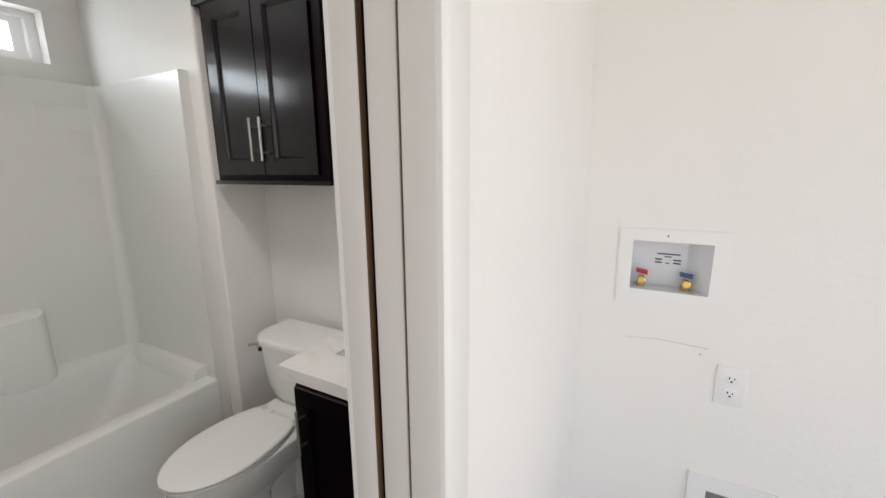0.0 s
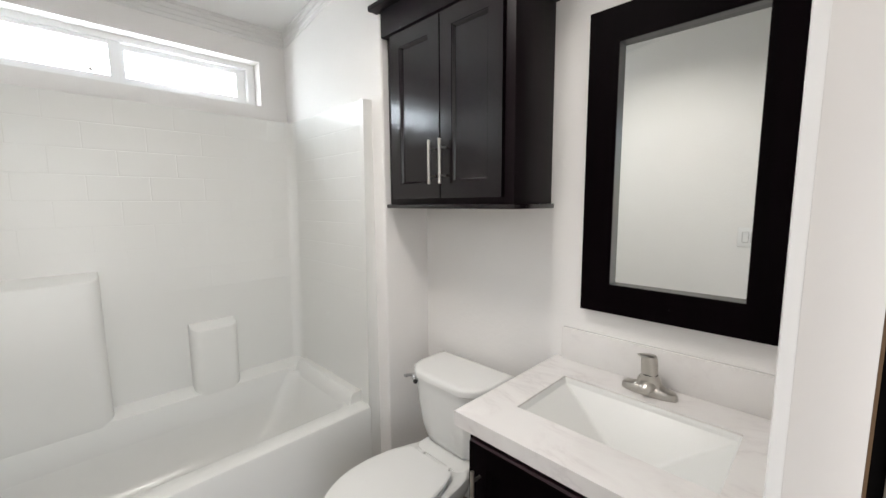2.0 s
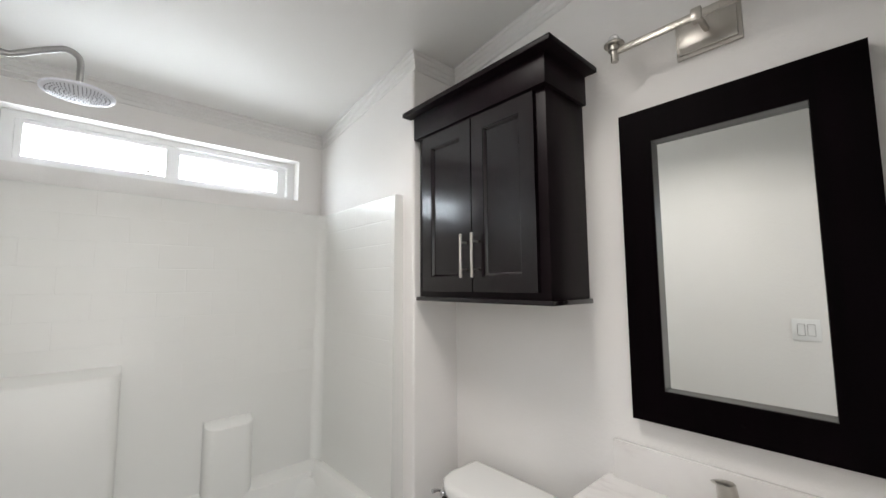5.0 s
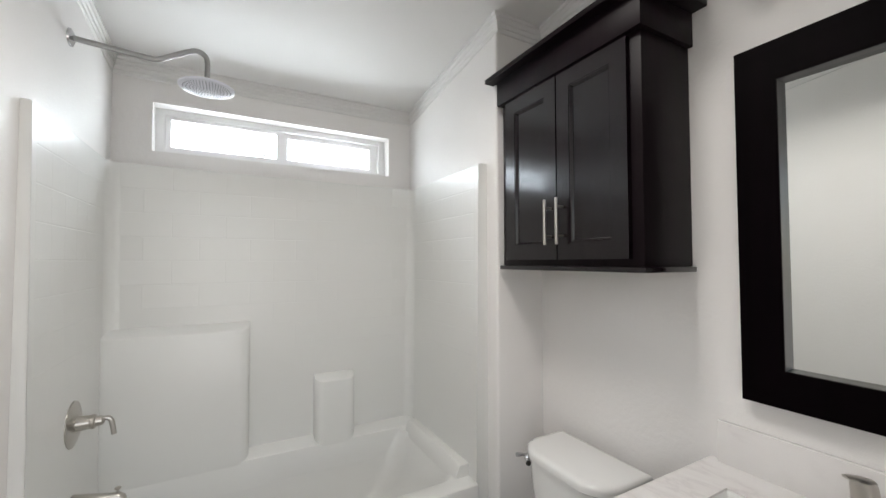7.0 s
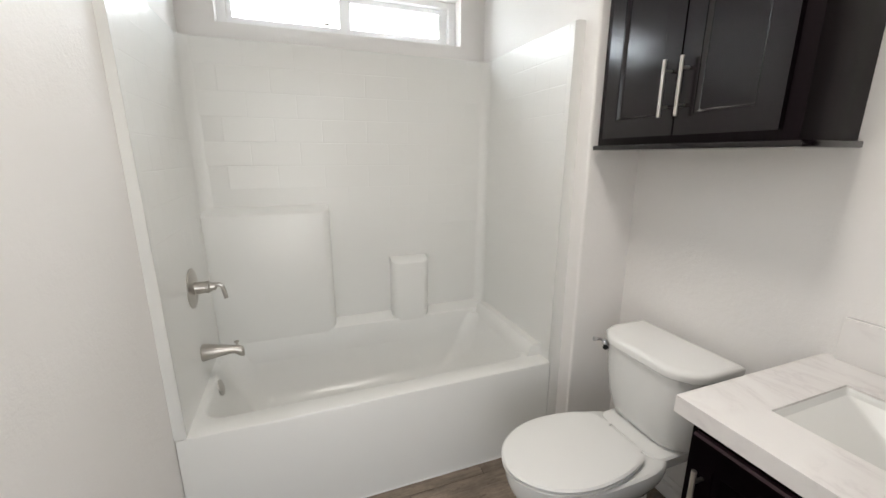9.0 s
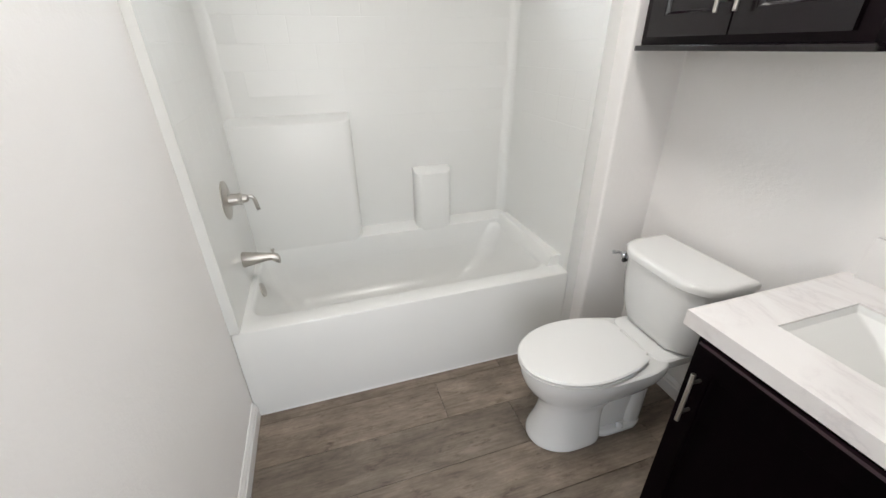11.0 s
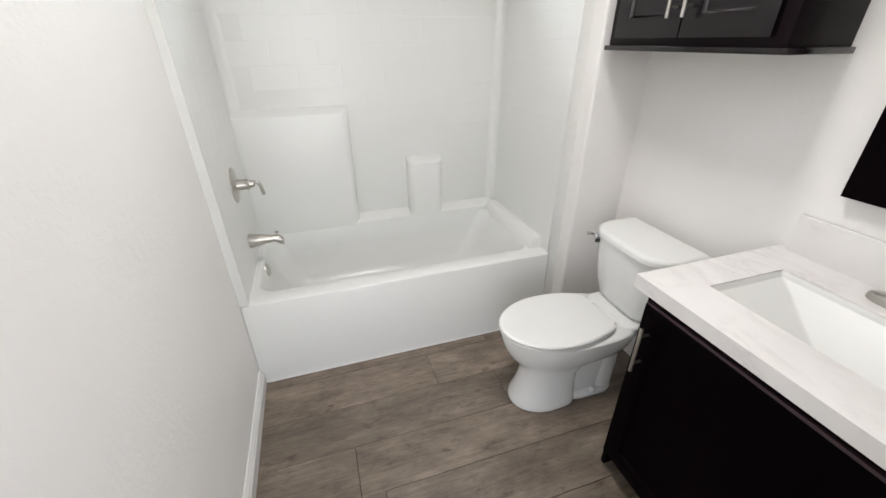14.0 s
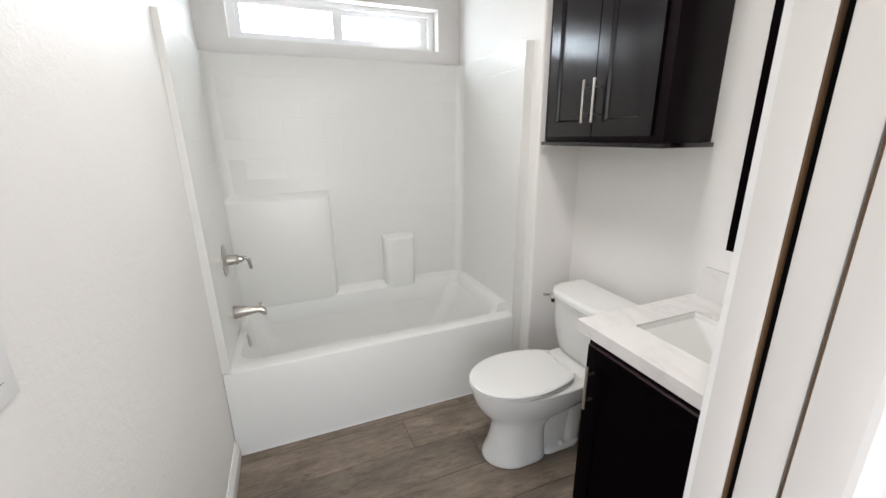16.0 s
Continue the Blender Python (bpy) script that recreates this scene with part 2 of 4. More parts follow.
def turned(profile, n=24, axis="z", centre=(0, 0, 0), closed=False):
    """A solid of revolution: profile rows are (radius, height)."""
    rings = []
    for r, h in profile:
        ring = []
        for i in range(n):
            a = 2 * math.pi * i / n
            c, s = r * math.cos(a), r * math.sin(a)
            p = {"z": (c, s, h), "y": (s, h, c), "x": (h, c, s)}[axis]
            ring.append(Vector(p) + Vector(centre))
        rings.append(ring)
    return loft(rings, closed=closed)


def tube(points, radius, n=12, flat=1.0):
    """A tube along points; radius may be a list."""
    pts = [Vector(p) for p in points]
    rings = []
    up = Vector((0, 0, 1)) if abs((pts[1] - pts[0]).normalized().z) < 0.9 else Vector((1, 0, 0))
    for i, p in enumerate(pts):
        way = (pts[min(i + 1, len(pts) - 1)] - pts[max(i - 1, 0)]).normalized()
        side = way.cross(up).normalized()
        up = side.cross(way).normalized()
        r = radius[i] if isinstance(radius, (list, tuple)) else radius
        rings.append([p + side * (r * math.cos(2 * math.pi * k / n)) + up * (r * flat * math.sin(2 * math.pi * k / n)) for k in range(n)])
    return loft(rings)


def smooth_line(points, steps=8):
    """Catmull-Rom through points."""
    p = [Vector(q) for q in points]
    p = [p[0] * 2 - p[1]] + p + [p[-1] * 2 - p[-2]]
    out = []
    for i in range(1, len(p) - 2):
        for k in range(steps):
            t = k / steps
            a, b, c, d = p[i - 1], p[i], p[i + 1], p[i + 2]
            out.append(0.5 * ((2 * b) + (c - a) * t + (2 * a - 5 * b + 4 * c - d) * t * t + (3 * b - a - 3 * c + d) * t ** 3))
    out.append(p[-2])
    return out


def prism(outline, a, b, axis="z"):
    """outline in the plane across axis, drawn out from a to b."""
    put = {"z": lambda u, v, w: (u, v, w), "y": lambda u, v, w: (u, w, v), "x": lambda u, v, w: (w, u, v)}[axis]
    return loft([[put(u, v, a) for u, v in outline], [put(u, v, b) for u, v in outline]])


def round_rect(cx, cy, hx, hy, r, z, n=8):
    ring = []
    for qx, qy, a0 in ((1, 1, 0), (-1, 1, 90), (-1, -1, 180), (1, -1, 270)):
        for k in range(n + 1):
            a = radians(a0 + 90 * k / n)
            ring.append((cx + qx * (hx - r) + r * math.cos(a), cy + qy * (hy - r) + r * math.sin(a), z))
    return ring


def holed(x0, x1, z0, z1, hx0, hx1, hz0, hz1, a, b, axis="y"):
    """A slab with a rectangular hole, made of one joined ring of quads."""
    put = {"y": lambda u, v, w: (u, w, v), "x": lambda u, v, w: (w, u, v), "z": lambda u, v, w: (u, v, w)}[axis]
    bm = bmesh.new()
    outer = [(x0, z0), (x1, z0), (x1, z1), (x0, z1)]
    inner = [(hx0, hz0), (hx1, hz0), (hx1, hz1), (hx0, hz1)]
    v = {(k, s): [bm.verts.new(put(u, w, s)) for u, w in ring] for k, ring in (("o", outer), ("i", inner)) for s in (a, b)}
    for i in range(4):
        j = (i + 1) % 4
        bm.faces.new((v["o", a][i], v["o", a][j], v["i", a][j], v["i", a][i]))
        bm.faces.new((v["o", b][i], v["o", b][j], v["i", b][j], v["i", b][i]))
        bm.faces.new((v["o", a][i], v["o", a][j], v["o", b][j], v["o", b][i]))
        bm.faces.new((v["i", a][i], v["i", a][j], v["i", b][j], v["i", b][i]))
    return bm


def structure(name, bm, mat, label="", category="", parent=None):
    ob = part(name, bm, mat, parent, label)
    ob["kind"] = "structure"
    if category:
        ob["category"] = category
    return ob


def bevelled(bm, width, segments=2, limit=30):
    edges = [e for e in bm.edges if len(e.link_faces) == 2 and e.calc_face_angle(0) > radians(limit)]
    bmesh.ops.bevel(bm, geom=edges, offset=width, segments=segments, affect="EDGES", profile=0.5)
    return bm


# ---- plan, in metres ----
TUB_BACK, REAR = -0.775, -0.92        # back panel of the surround, window wall
LEFT, RIGHT, MIRROR_Y = -0.02, 1.578, 1.845
CORNER = 0.08                         # end of the alcove wall
PART_A, PART_B = 1.552, 1.685         # the two faces of the pocket wall
JAMB_Y = 0.82
HALL_X, HALL_Y, WASH_Y = 3.6, -1.3, 1.82


def ceiling_z(x):
    return 2.505 + 0.131 * (x - REAR)


# ---- structure ----
structure("ground", box(-40, 40, -40, 40, -0.75, -0.6), GROUND, "bare gravelly ground outside the house", "ground")
structure("wall_west", holed(-0.16, 1.99, -0.1, 3.2, 0.144, 1.424, 2.054, 2.306, REAR - 0.15, REAR, "x"), WALL, "white painted drywall with a high slot window over the bathtub", "wall")
structure("wall_south", box(REAR, PART_B, LEFT - 0.12, LEFT, -0.1, 3.2), WALL, "white painted drywall with a light switch", "wall")
NOSE = 0.012
nose = [(CORNER - NOSE + NOSE * math.sin(radians(a)), RIGHT + NOSE - NOSE * math.cos(radians(a))) for a in range(0, 91, 15)]
structure("wall_alcove", prism([(REAR, RIGHT)] + nose + [(CORNER, MIRROR_Y + 0.12), (REAR, MIRROR_Y + 0.12)], -0.1, 3.2), WALL, "white painted drywall end of the bathtub alcove", "wall")
structure("wall_north", box(CORNER, PART_A + 0.06, MIRROR_Y, MIRROR_Y + 0.12, -0.1, 3.2), WALL, "white painted drywall behind the toilet and vanity", "wall")
structure("wall_laundry", holed(PART_A + 0.06, 2.085, -0.1, 3.3, 1.839, 2.058, 1.123, 1.286, WASH_Y, MIRROR_Y + 0.12, "y"), WALL, "white painted drywall of the laundry nook", "wall")
structure("wall_laundry", holed(2.085, HALL_X + 0.1, -0.1, 3.3, 2.115, 2.327, 0.162, 0.483, WASH_Y, MIRROR_Y + 0.12, "y"), WALL, "white painted drywall of the laundry nook", "wall")
structure("wall_pocket_bath", box(PART_A, 1.590, JAMB_Y + 0.012, MIRROR_Y, -0.1, 3.2), WALL, "bathroom face of the pocket door wall", "wall")
structure("wall_pocket_hall", box(1.642, PART_B, JAMB_Y + 0.012, WASH_Y, -0.1, 3.2), WALL, "laundry face of the pocket door wall", "wall")
structure("wall_header", box(PART_A, PART_B, LEFT, JAMB_Y + 0.012, 2.08, 3.2), WALL, "painted wall above the bathroom doorway", "wall")
structure("wall_pocket_back", box(1.590, 1.642, 1.78, WASH_Y, 0.0, 3.2), RAW, "raw stud at the back of the door pocket", "wall")
# The openings in these unseen hall walls are added for the stand-in lamps.
structure("wall_hall_south", holed(PART_B, HALL_X + 0.1, -0.1, 3.4, 1.75, 3.5, 0.05, 2.45, HALL_Y - 0.12, HALL_Y, "y"), WALL, "unseen white painted hall wall with an opening added for a stand-in lamp", "wall")
structure("wall_hall_west", box(PART_B - 0.12, PART_B, HALL_Y - 0.12, LEFT - 0.12, -0.1, 3.4), WALL, "white painted hall wall", "wall")
structure("wall_hall_east", holed(HALL_Y - 0.12, MIRROR_Y + 0.12, -0.1, 3.4, -1.2, 1.6, 0.05, 2.45, HALL_X, HALL_X + 0.12, "x"), WALL, "unseen white painted hall wall with an opening added for a stand-in lamp", "wall")
bm = bmesh.new()
lo = [bm.verts.new((x, y, ceiling_z(x))) for x, y in ((REAR - 0.16, -1.45), (HALL_X + 0.14, -1.45), (HALL_X + 0.14, 2.0), (REAR - 0.16, 2.0))]
hi = [bm.verts.new(v.co + Vector((0, 0, 0.12))) for v in lo]
bm.faces.new(lo)
bm.faces.new(hi)
for i in range(4):
    j = (i + 1) % 4
    bm.faces.new((lo[i], lo[j], hi[j], hi[i]))
structure("ceiling", bm, CEIL, "white painted sloping ceiling", "ceiling")

# skirting and crown
CROWN = [(0, 0), (0.020, 0), (0.020, -0.014), (0.0145, -0.018), (0.0145, -0.040), (0.010, -0.043), (0.010, -0.064), (0.006, -0.067), (0.006, -0.086), (0, -0.090)]
SKIRT = [(0, 0), (0.018, 0), (0.018, 0.058), (0.014, 0.063), (0.014, 0.074), (0.008, 0.082), (0.005, 0.090), (0, 0.090)]


def moulding(name, profile, a, b, out, mat, label):
    """A strip along a wall from a to b (x, y, z); out points into the room."""
    rings = []
    for p in (a, b):
        rings.append([(p[0] + out[0] * u, p[1] + out[1] * u, p[2] + v) for u, v in profile])
    return structure(name, loft(rings), mat, label, "trim")


def crown(a, b, out):
    moulding("crown_trim", CROWN, (*a, ceiling_z(a[0] + out[0] * 0.02) - 0.0015), (*b, ceiling_z(b[0] + out[0] * 0.02) - 0.0015), out, TRIM, "white stepped crown trim under the ceiling")


crown((REAR, LEFT), (REAR, RIGHT), (1, 0))
crown((REAR + 0.02, LEFT), (PART_A, LEFT), (0, 1))
crown((REAR + 0.02, RIGHT), (CORNER + 0.02, RIGHT), (0, -1))
crown((CORNER, RIGHT), (CORNER, MIRROR_Y), (1, 0))
crown((CORNER + 0.02, MIRROR_Y), (PART_A, MIRROR_Y), (0, -1))
for a, b, out in (((0.004, LEFT, 0), (PART_B, LEFT, 0), (0, 1)), ((CORNER, RIGHT, 0), (CORNER, MIRROR_Y, 0), (1, 0)),
                  ((CORNER + 0.014, MIRROR_Y, 0), (0.848, MIRROR_Y, 0), (0, -1)), ((PART_B, JAMB_Y + 0.06, 0), (PART_B, WASH_Y, 0), (1, 0)),
                  ((PART_B + 0.014, WASH_Y, 0), (HALL_X, WASH_Y, 0), (0, -1))):
    moulding("baseboard", SKIRT, a, b, out, TRIM, "white stepped baseboard at the foot of the wall")

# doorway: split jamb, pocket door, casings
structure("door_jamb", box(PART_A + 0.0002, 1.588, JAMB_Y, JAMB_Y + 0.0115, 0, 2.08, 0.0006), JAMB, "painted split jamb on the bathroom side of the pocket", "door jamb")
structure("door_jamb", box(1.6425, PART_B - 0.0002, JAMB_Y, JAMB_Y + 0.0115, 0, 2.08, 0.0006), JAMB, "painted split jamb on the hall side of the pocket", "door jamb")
structure("jamb_lining", box(1.6402, 1.6422, JAMB_Y + 0.0005, JAMB_Y + 0.6, 0, 2.08), RAW, "bare brown wood edge inside the pocket slot", "door jamb")
structure("jamb_lining", box(1.5882, 1.5898, JAMB_Y + 0.001, JAMB_Y + 0.6, 0, 2.08), RAW, "bare brown wood edge inside the pocket slot", "door jamb")
CASE = [(-0.001, 0.0003), (0.008, 0.001), (0.009, 0.006), (0.007, 0.012), (0.007, 0.040), (0.009, 0.046), (0.009, 0.058), (0, 0.060)]
ROUND = [(-0.001, 0.0003), (0.006, 0.0005), (0.010, 0.004), (0.012, 0.010), (0.012, 0.052), (0.010, 0.058), (0.006, 0.060), (0, 0.060)]
for side, x, profile in ((-1, PART_A, CASE), (1, PART_B, ROUND)):
    structure("door_casing", prism([(x + side * u, JAMB_Y + v) for u, v in profile], 0, 2.12), TRIM, "white moulded casing beside the pocket doorway", "door casing")

structure("putty_spot", turned([(0, 0), (0.006, 0.0), (0.004, 0.0016), (0, 0.002)], 10, "y", (1.561, JAMB_Y - 0.0015, 1.265)), JAMB, "small raised putty spot on the door jamb", "door jamb")
# Black strips stand in for the shade deep in the pocket slot.
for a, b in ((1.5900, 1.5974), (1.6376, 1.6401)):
    structure("slot_shade", box(a, b, JAMB_Y + 0.010, JAMB_Y + 0.030, 0, 2.075), DARK, "black strip put in for the deep shade inside the pocket slot", "door jamb")
door = thing("pocket_door", (1.618, 1.2, 0.01), "white painted pocket door slid back into its wall", "door")
part("door_leaf", box(1.5975, 1.6375, JAMB_Y + 0.003, 1.62, 0.012, 2.07, 0.0015), JAMB, door)

# window
window = structure("window_1", holed(0.144, 1.424, 2.054, 2.306, 0.186, 1.382, 2.084, 2.276, REAR - 0.125, REAR - 0.085, "x"), VINYL, "white vinyl slot window with obscure glass", "window")
part("window_sash", holed(0.187, 0.790, 2.0845, 2.2755, 0.212, 0.742, 2.106, 2.256, REAR - 0.118, REAR - 0.092, "x"), VINYL, window, "white vinyl sliding sash")
part("window_sash", holed(0.760, 1.381, 2.0845, 2.2755, 0.806, 1.330, 2.114, 2.248, REAR - 0.145, REAR - 0.1195, "x"), VINYL, window, "white vinyl fixed sash")
for y0, y1, z0, z1, x in ((0.212, 0.742, 2.106, 2.256, REAR - 0.106), (0.806, 1.330, 2.114, 2.248, REAR - 0.132)):
    pane = part("pane", box(x - 0.002, x + 0.002, y0, y1, z0, z1), GLASS, window, "obscure white glass pane")
    pane.visible_shadow = False
part("window_latch", join(box(REAR - 0.092, REAR - 0.080, 0.655, 0.685, 2.112, 2.122, 0.002), tube([(REAR - 0.086, 0.67, 2.12), (REAR - 0.078, 0.665, 2.135)], 0.004, 8)), NICKEL, window, "small metal latch")


# ---- bathtub and surround ----
tub = thing("bathtub", (-0.4, 0.75, 0), "white fibreglass bathtub with moulded tile-pattern surround in the alcove", "bathtub")
rings = [round_rect(-0.386, 0.7535, 0.386, 0.7715, 0.004, 0.003), round_rect(-0.386, 0.7535, 0.386, 0.7715, 0.004, 0.448),
         round_rect(-0.388, 0.7535, 0.384, 0.7715, 0.004, 0.457), round_rect(-0.392, 0.7535, 0.378, 0.770, 0.004, 0.461),
         round_rect(-0.3935, 0.752, 0.3065, 0.712, 0.085, 0.461), round_rect(-0.396, 0.752, 0.302, 0.706, 0.085, 0.456),
         round_rect(-0.398, 0.748, 0.298, 0.696, 0.085, 0.440), round_rect(-0.396, 0.735, 0.280, 0.660, 0.10, 0.30),
         round_rect(-0.392, 0.726, 0.255, 0.590, 0.11, 0.19), round_rect(-0.385, 0.700, 0.205, 0.530, 0.11, 0.135), round_rect(-0.385, 0.690, 0.16, 0.47, 0.10, 0.122)]
part("tub_shell", loft(rings, True, True), TUB, tub)
part("caulk_bead", box(0.0005, 0.005, 0.0, 1.535, 0.0, 0.006, 0.001), PLASTIC, tub, "thin white caulk line along the floor")


def ledge(y0, y1, top, front, drop, bev=0.008):
    bm = prism([(TUB_BACK - 0.02, 0.452), (-0.6962, 0.452), (front, top - drop), (TUB_BACK + 0.004, top), (TUB_BACK - 0.02, top)], y0, y1, "y")
    upright = [e for e in bm.edges if abs(e.verts[0].co.z - e.verts[1].co.z) > 0.04 and min(v.co.x for v in e.verts) > front - 0.02]
    bmesh.ops.bevel(bm, geom=upright, offset=0.045, segments=7, affect="EDGES", profile=0.5)
    return bevelled(bm, bev * 0.5, 3, 40)


part("soap_shelf", ledge(-0.015, 0.600, 1.172, -0.6968, 0.034, 0.012), TUB, tub, "long white moulded shelf block")
part("soap_shelf", ledge(0.926, 1.147, 0.850, -0.6964, 0.028, 0.012), TUB, tub, "small white moulded shelf block")
low = prism([(TUB_BACK - 0.02, 0.30), (-0.678, 0.30), (-0.6945, 0.46), (-0.6985, 0.484), (TUB_BACK + 0.004, 0.516), (TUB_BACK - 0.02, 0.516)], -0.015, 1.545, "y")
part("soap_shelf", bevelled(low, 0.004, 3), TUB, tub, "low white moulded ledge along the back")
arm = prism([(1.397, 0.30), (1.452, 0.46), (1.469, 0.508), (1.481, 0.518), (1.540, 0.518), (1.540, 0.30)], -0.70, -0.085, "x")
part("tub_armrest", bevelled(arm, 0.005, 3), TUB, tub, "raised white ledge at the head end")


def panel_side(y_low, y_high, wall, x0, x1):
    """An end panel of the surround, leaning out towards its top."""
    bm = bmesh.new()
    v = [bm.verts.new(p) for p in ((x0, wall, 0.455), (x1, wall, 0.455), (x1, wall, 1.95), (x0, wall, 1.95), (x0, y_low, 0.455), (x1, y_low, 0.455), (x1, y_high, 1.95), (x0, y_high, 1.95))]
    for f in ((0, 1, 2, 3), (4, 5, 6, 7), (0, 1, 5, 4), (1, 2, 6, 5), (2, 3, 7, 6), (3, 0, 4, 7)):
        bm.faces.new([v[i] for i in f])
    return bevelled(bm, 0.004, 3)


part("surround_panel", panel_side(0.016, 0.002, LEFT + 0.001, TUB_BACK - 0.01, -0.0145), TUB, tub, "white end panel with the faucet")
part("surround_panel", panel_side(1.523, 1.540, RIGHT - 0.001, TUB_BACK - 0.01, -0.0145), TUB, tub, "white end panel by the toilet")
part("surround_panel", box(REAR + 0.001, TUB_BACK, LEFT + 0.001, RIGHT - 0.001, 0.455, 1.948, 0.006, 3), TUB, tub, "white back panel under the window")


def cove(x, y_low, y_high, sign):
    """A quarter-round fillet where the back panel meets an end panel."""
    rings = []
    for z, y in ((0.46, y_low), (1.947, y_high)):
        ring = [(x - 0.004, y - sign * 0.004, z)]
        for k in range(7):
            a = radians(90 * k / 6)
            ring.append((x + 0.05 - 0.05 * math.sin(a), y + sign * (0.05 - 0.05 * math.cos(a)), z))
        rings.append(ring)
    return loft(rings)


part("corner_fillet", cove(TUB_BACK, 0.016, 0.002, 1), TUB, tub, "rounded moulded inner corner")
part("corner_fillet", cove(TUB_BACK, 1.523, 1.540, -1), TUB, tub, "rounded moulded inner corner")


def flange(sign, wall, rows):
    """The rounded front flange of an end panel, from its inner face to the wall; rows are (z, inner y)."""
    rings = []
    for z, y in rows:
        curve = [(-0.014 + 0.014 * math.cos(radians(a)), y + sign * (0.002 - 0.014 * math.sin(radians(a)))) for a in range(90, -1, -15)]
        rings.append([(-0.020, y - sign * 0.012, z)] + [(x, v, z) for x, v in curve] + [(0.0, wall + sign * 0.004, z), (0.0, wall + sign * 0.0005, z), (-0.020, wall + sign * 0.0005, z)])
    return loft(rings)


part("front_flange", flange(1, LEFT, [(0.462, 0.016), (1.944, 0.002), (1.949, 0.0)]), TUB, tub, "rounded front flange of the surround")
part("front_flange", flange(-1, RIGHT, [(0.002, 1.5265), (0.455, 1.5265), (0.463, 1.523), (1.944, 1.540), (1.949, 1.542)]), TUB, tub, "rounded front flange of the surround")
plate = turned([(0.0, 0.003), (0.030, 0.003), (0.037, 0.008), (0.035, 0.013), (0.006, 0.015), (0.0, 0.015)], 28, "y")
plate.transform(Matrix.Translation((-0.400, 0.050, 0.410)) @ Matrix.Rotation(radians(14), 4, "X"))
part("overflow_plate", plate, NICKEL, tub, "round brushed nickel overflow plate")
part("drain", turned([(0.0, 0.0), (0.036, 0.0), (0.034, 0.004), (0.0, 0.006)], 24, "z", (-0.385, 0.32, 0.1225)), NICKEL, tub, "round metal drain")

# shower valve, spout, shower head
VX = -0.379
valve = thing("shower_valve", (VX, 0.012, 0.893), "brushed nickel shower valve on the white surround", "shower valve")
part("escutcheon", turned([(0.0, 0.0), (0.083, 0.0), (0.083, 0.004), (0.074, 0.008), (0.03, 0.013), (0.0, 0.013)], 36, "y", (VX, 0.0115, 0.893)), NICKEL, valve)
part("valve_stem", turned([(0.0, 0.01), (0.027, 0.01), (0.024, 0.05), (0.026, 0.052), (0.026, 0.062), (0.019, 0.066), (0.016, 0.084), (0.008, 0.09), (0.0, 0.09)], 24, "y", (VX, 0.013, 0.893)), NICKEL, valve)
part("lever", tube(smooth_line([(VX, 0.088, 0.896), (VX, 0.106, 0.900), (VX, 0.120, 0.892), (VX, 0.127, 0.866), (VX, 0.131, 0.836)]), 0.0085, 10), NICKEL, valve)
spout = thing("tub_spout", (VX + 0.02, 0.013, 0.606), "brushed nickel tub spout with a diverter knob", "tub spout")
SX = VX + 0.008
srings = []
for y, cz, hx, hz in ((0.014, 0.604, 0.031, 0.034), (0.020, 0.604, 0.033, 0.036), (0.08, 0.604, 0.025, 0.025), (0.120, 0.603, 0.019, 0.0185), (0.138, 0.601, 0.018, 0.0175), (0.154, 0.593, 0.018, 0.024), (0.168, 0.585, 0.017, 0.023), (0.174, 0.581, 0.010, 0.015)):
    srings.append([(SX + hx * math.copysign(abs(math.cos(a)) ** 0.8, math.cos(a)), y, cz + hz * math.copysign(abs(math.sin(a)) ** 0.8, math.sin(a))) for a in [2 * math.pi * k / 20 for k in range(20)]])
part("spout_body", loft(srings), NICKEL, spout)
part("diverter_knob", turned([(0.0, 0.0), (0.0045, 0.0), (0.0045, 0.015), (0.010, 0.017), (0.010, 0.022), (0.0, 0.024)], 14, "z", (SX, 0.148, 0.615)), NICKEL, spout)

HX, HY, HZ = -0.35, 0.412, 2.20
head = thing("rain_shower", (HX, LEFT, 2.30), "round rain shower head on a curved chrome arm", "shower")
part("arm_flange", turned([(0.0, 0.0), (0.033, 0.0), (0.032, 0.006), (0.016, 0.013), (0.0, 0.013)], 24, "y", (HX, LEFT + 0.001, 2.304)), CHROME, head)
part("shower_arm", tube(smooth_line([(HX, LEFT + 0.005, 2.304), (HX, 0.06, 2.298), (HX, 0.14, 2.291), (HX, 0.222, 2.285), (HX, 0.238, 2.2855), (HX, 0.253, 2.291), (HX, 0.30, 2.319), (HX, 0.345, 2.344), (HX, 0.372, 2.354), (HX, 0.398, 2.345), (HX, 0.411, 2.318), (HX, HY, 2.235)]), 0.0105, 14), ARM_METAL, head)
part("ball_joint", turned([(0.0, 0.0), (0.016, 0.0), (0.018, 0.008), (0.018, 0.016), (0.013, 0.024), (0.013, 0.034), (0.0, 0.034)], 20, "z", (HX, HY, HZ + 0.013)), CHROME, head)
part("rain_plate", turned([(0.0, 0.0), (0.096, 0.0), (0.102, 0.003), (0.103, 0.009), (0.098, 0.012), (0.03, 0.016), (0.0, 0.016)], 48, "z", (HX, HY, HZ)), HEADFACE, head, "pale round nozzle plate")
noz = [turned([(0.0, 0.002), (0.0022, 0.002), (0.0016, -0.003), (0.0, -0.003)], 6, "z", (HX, HY, HZ))]
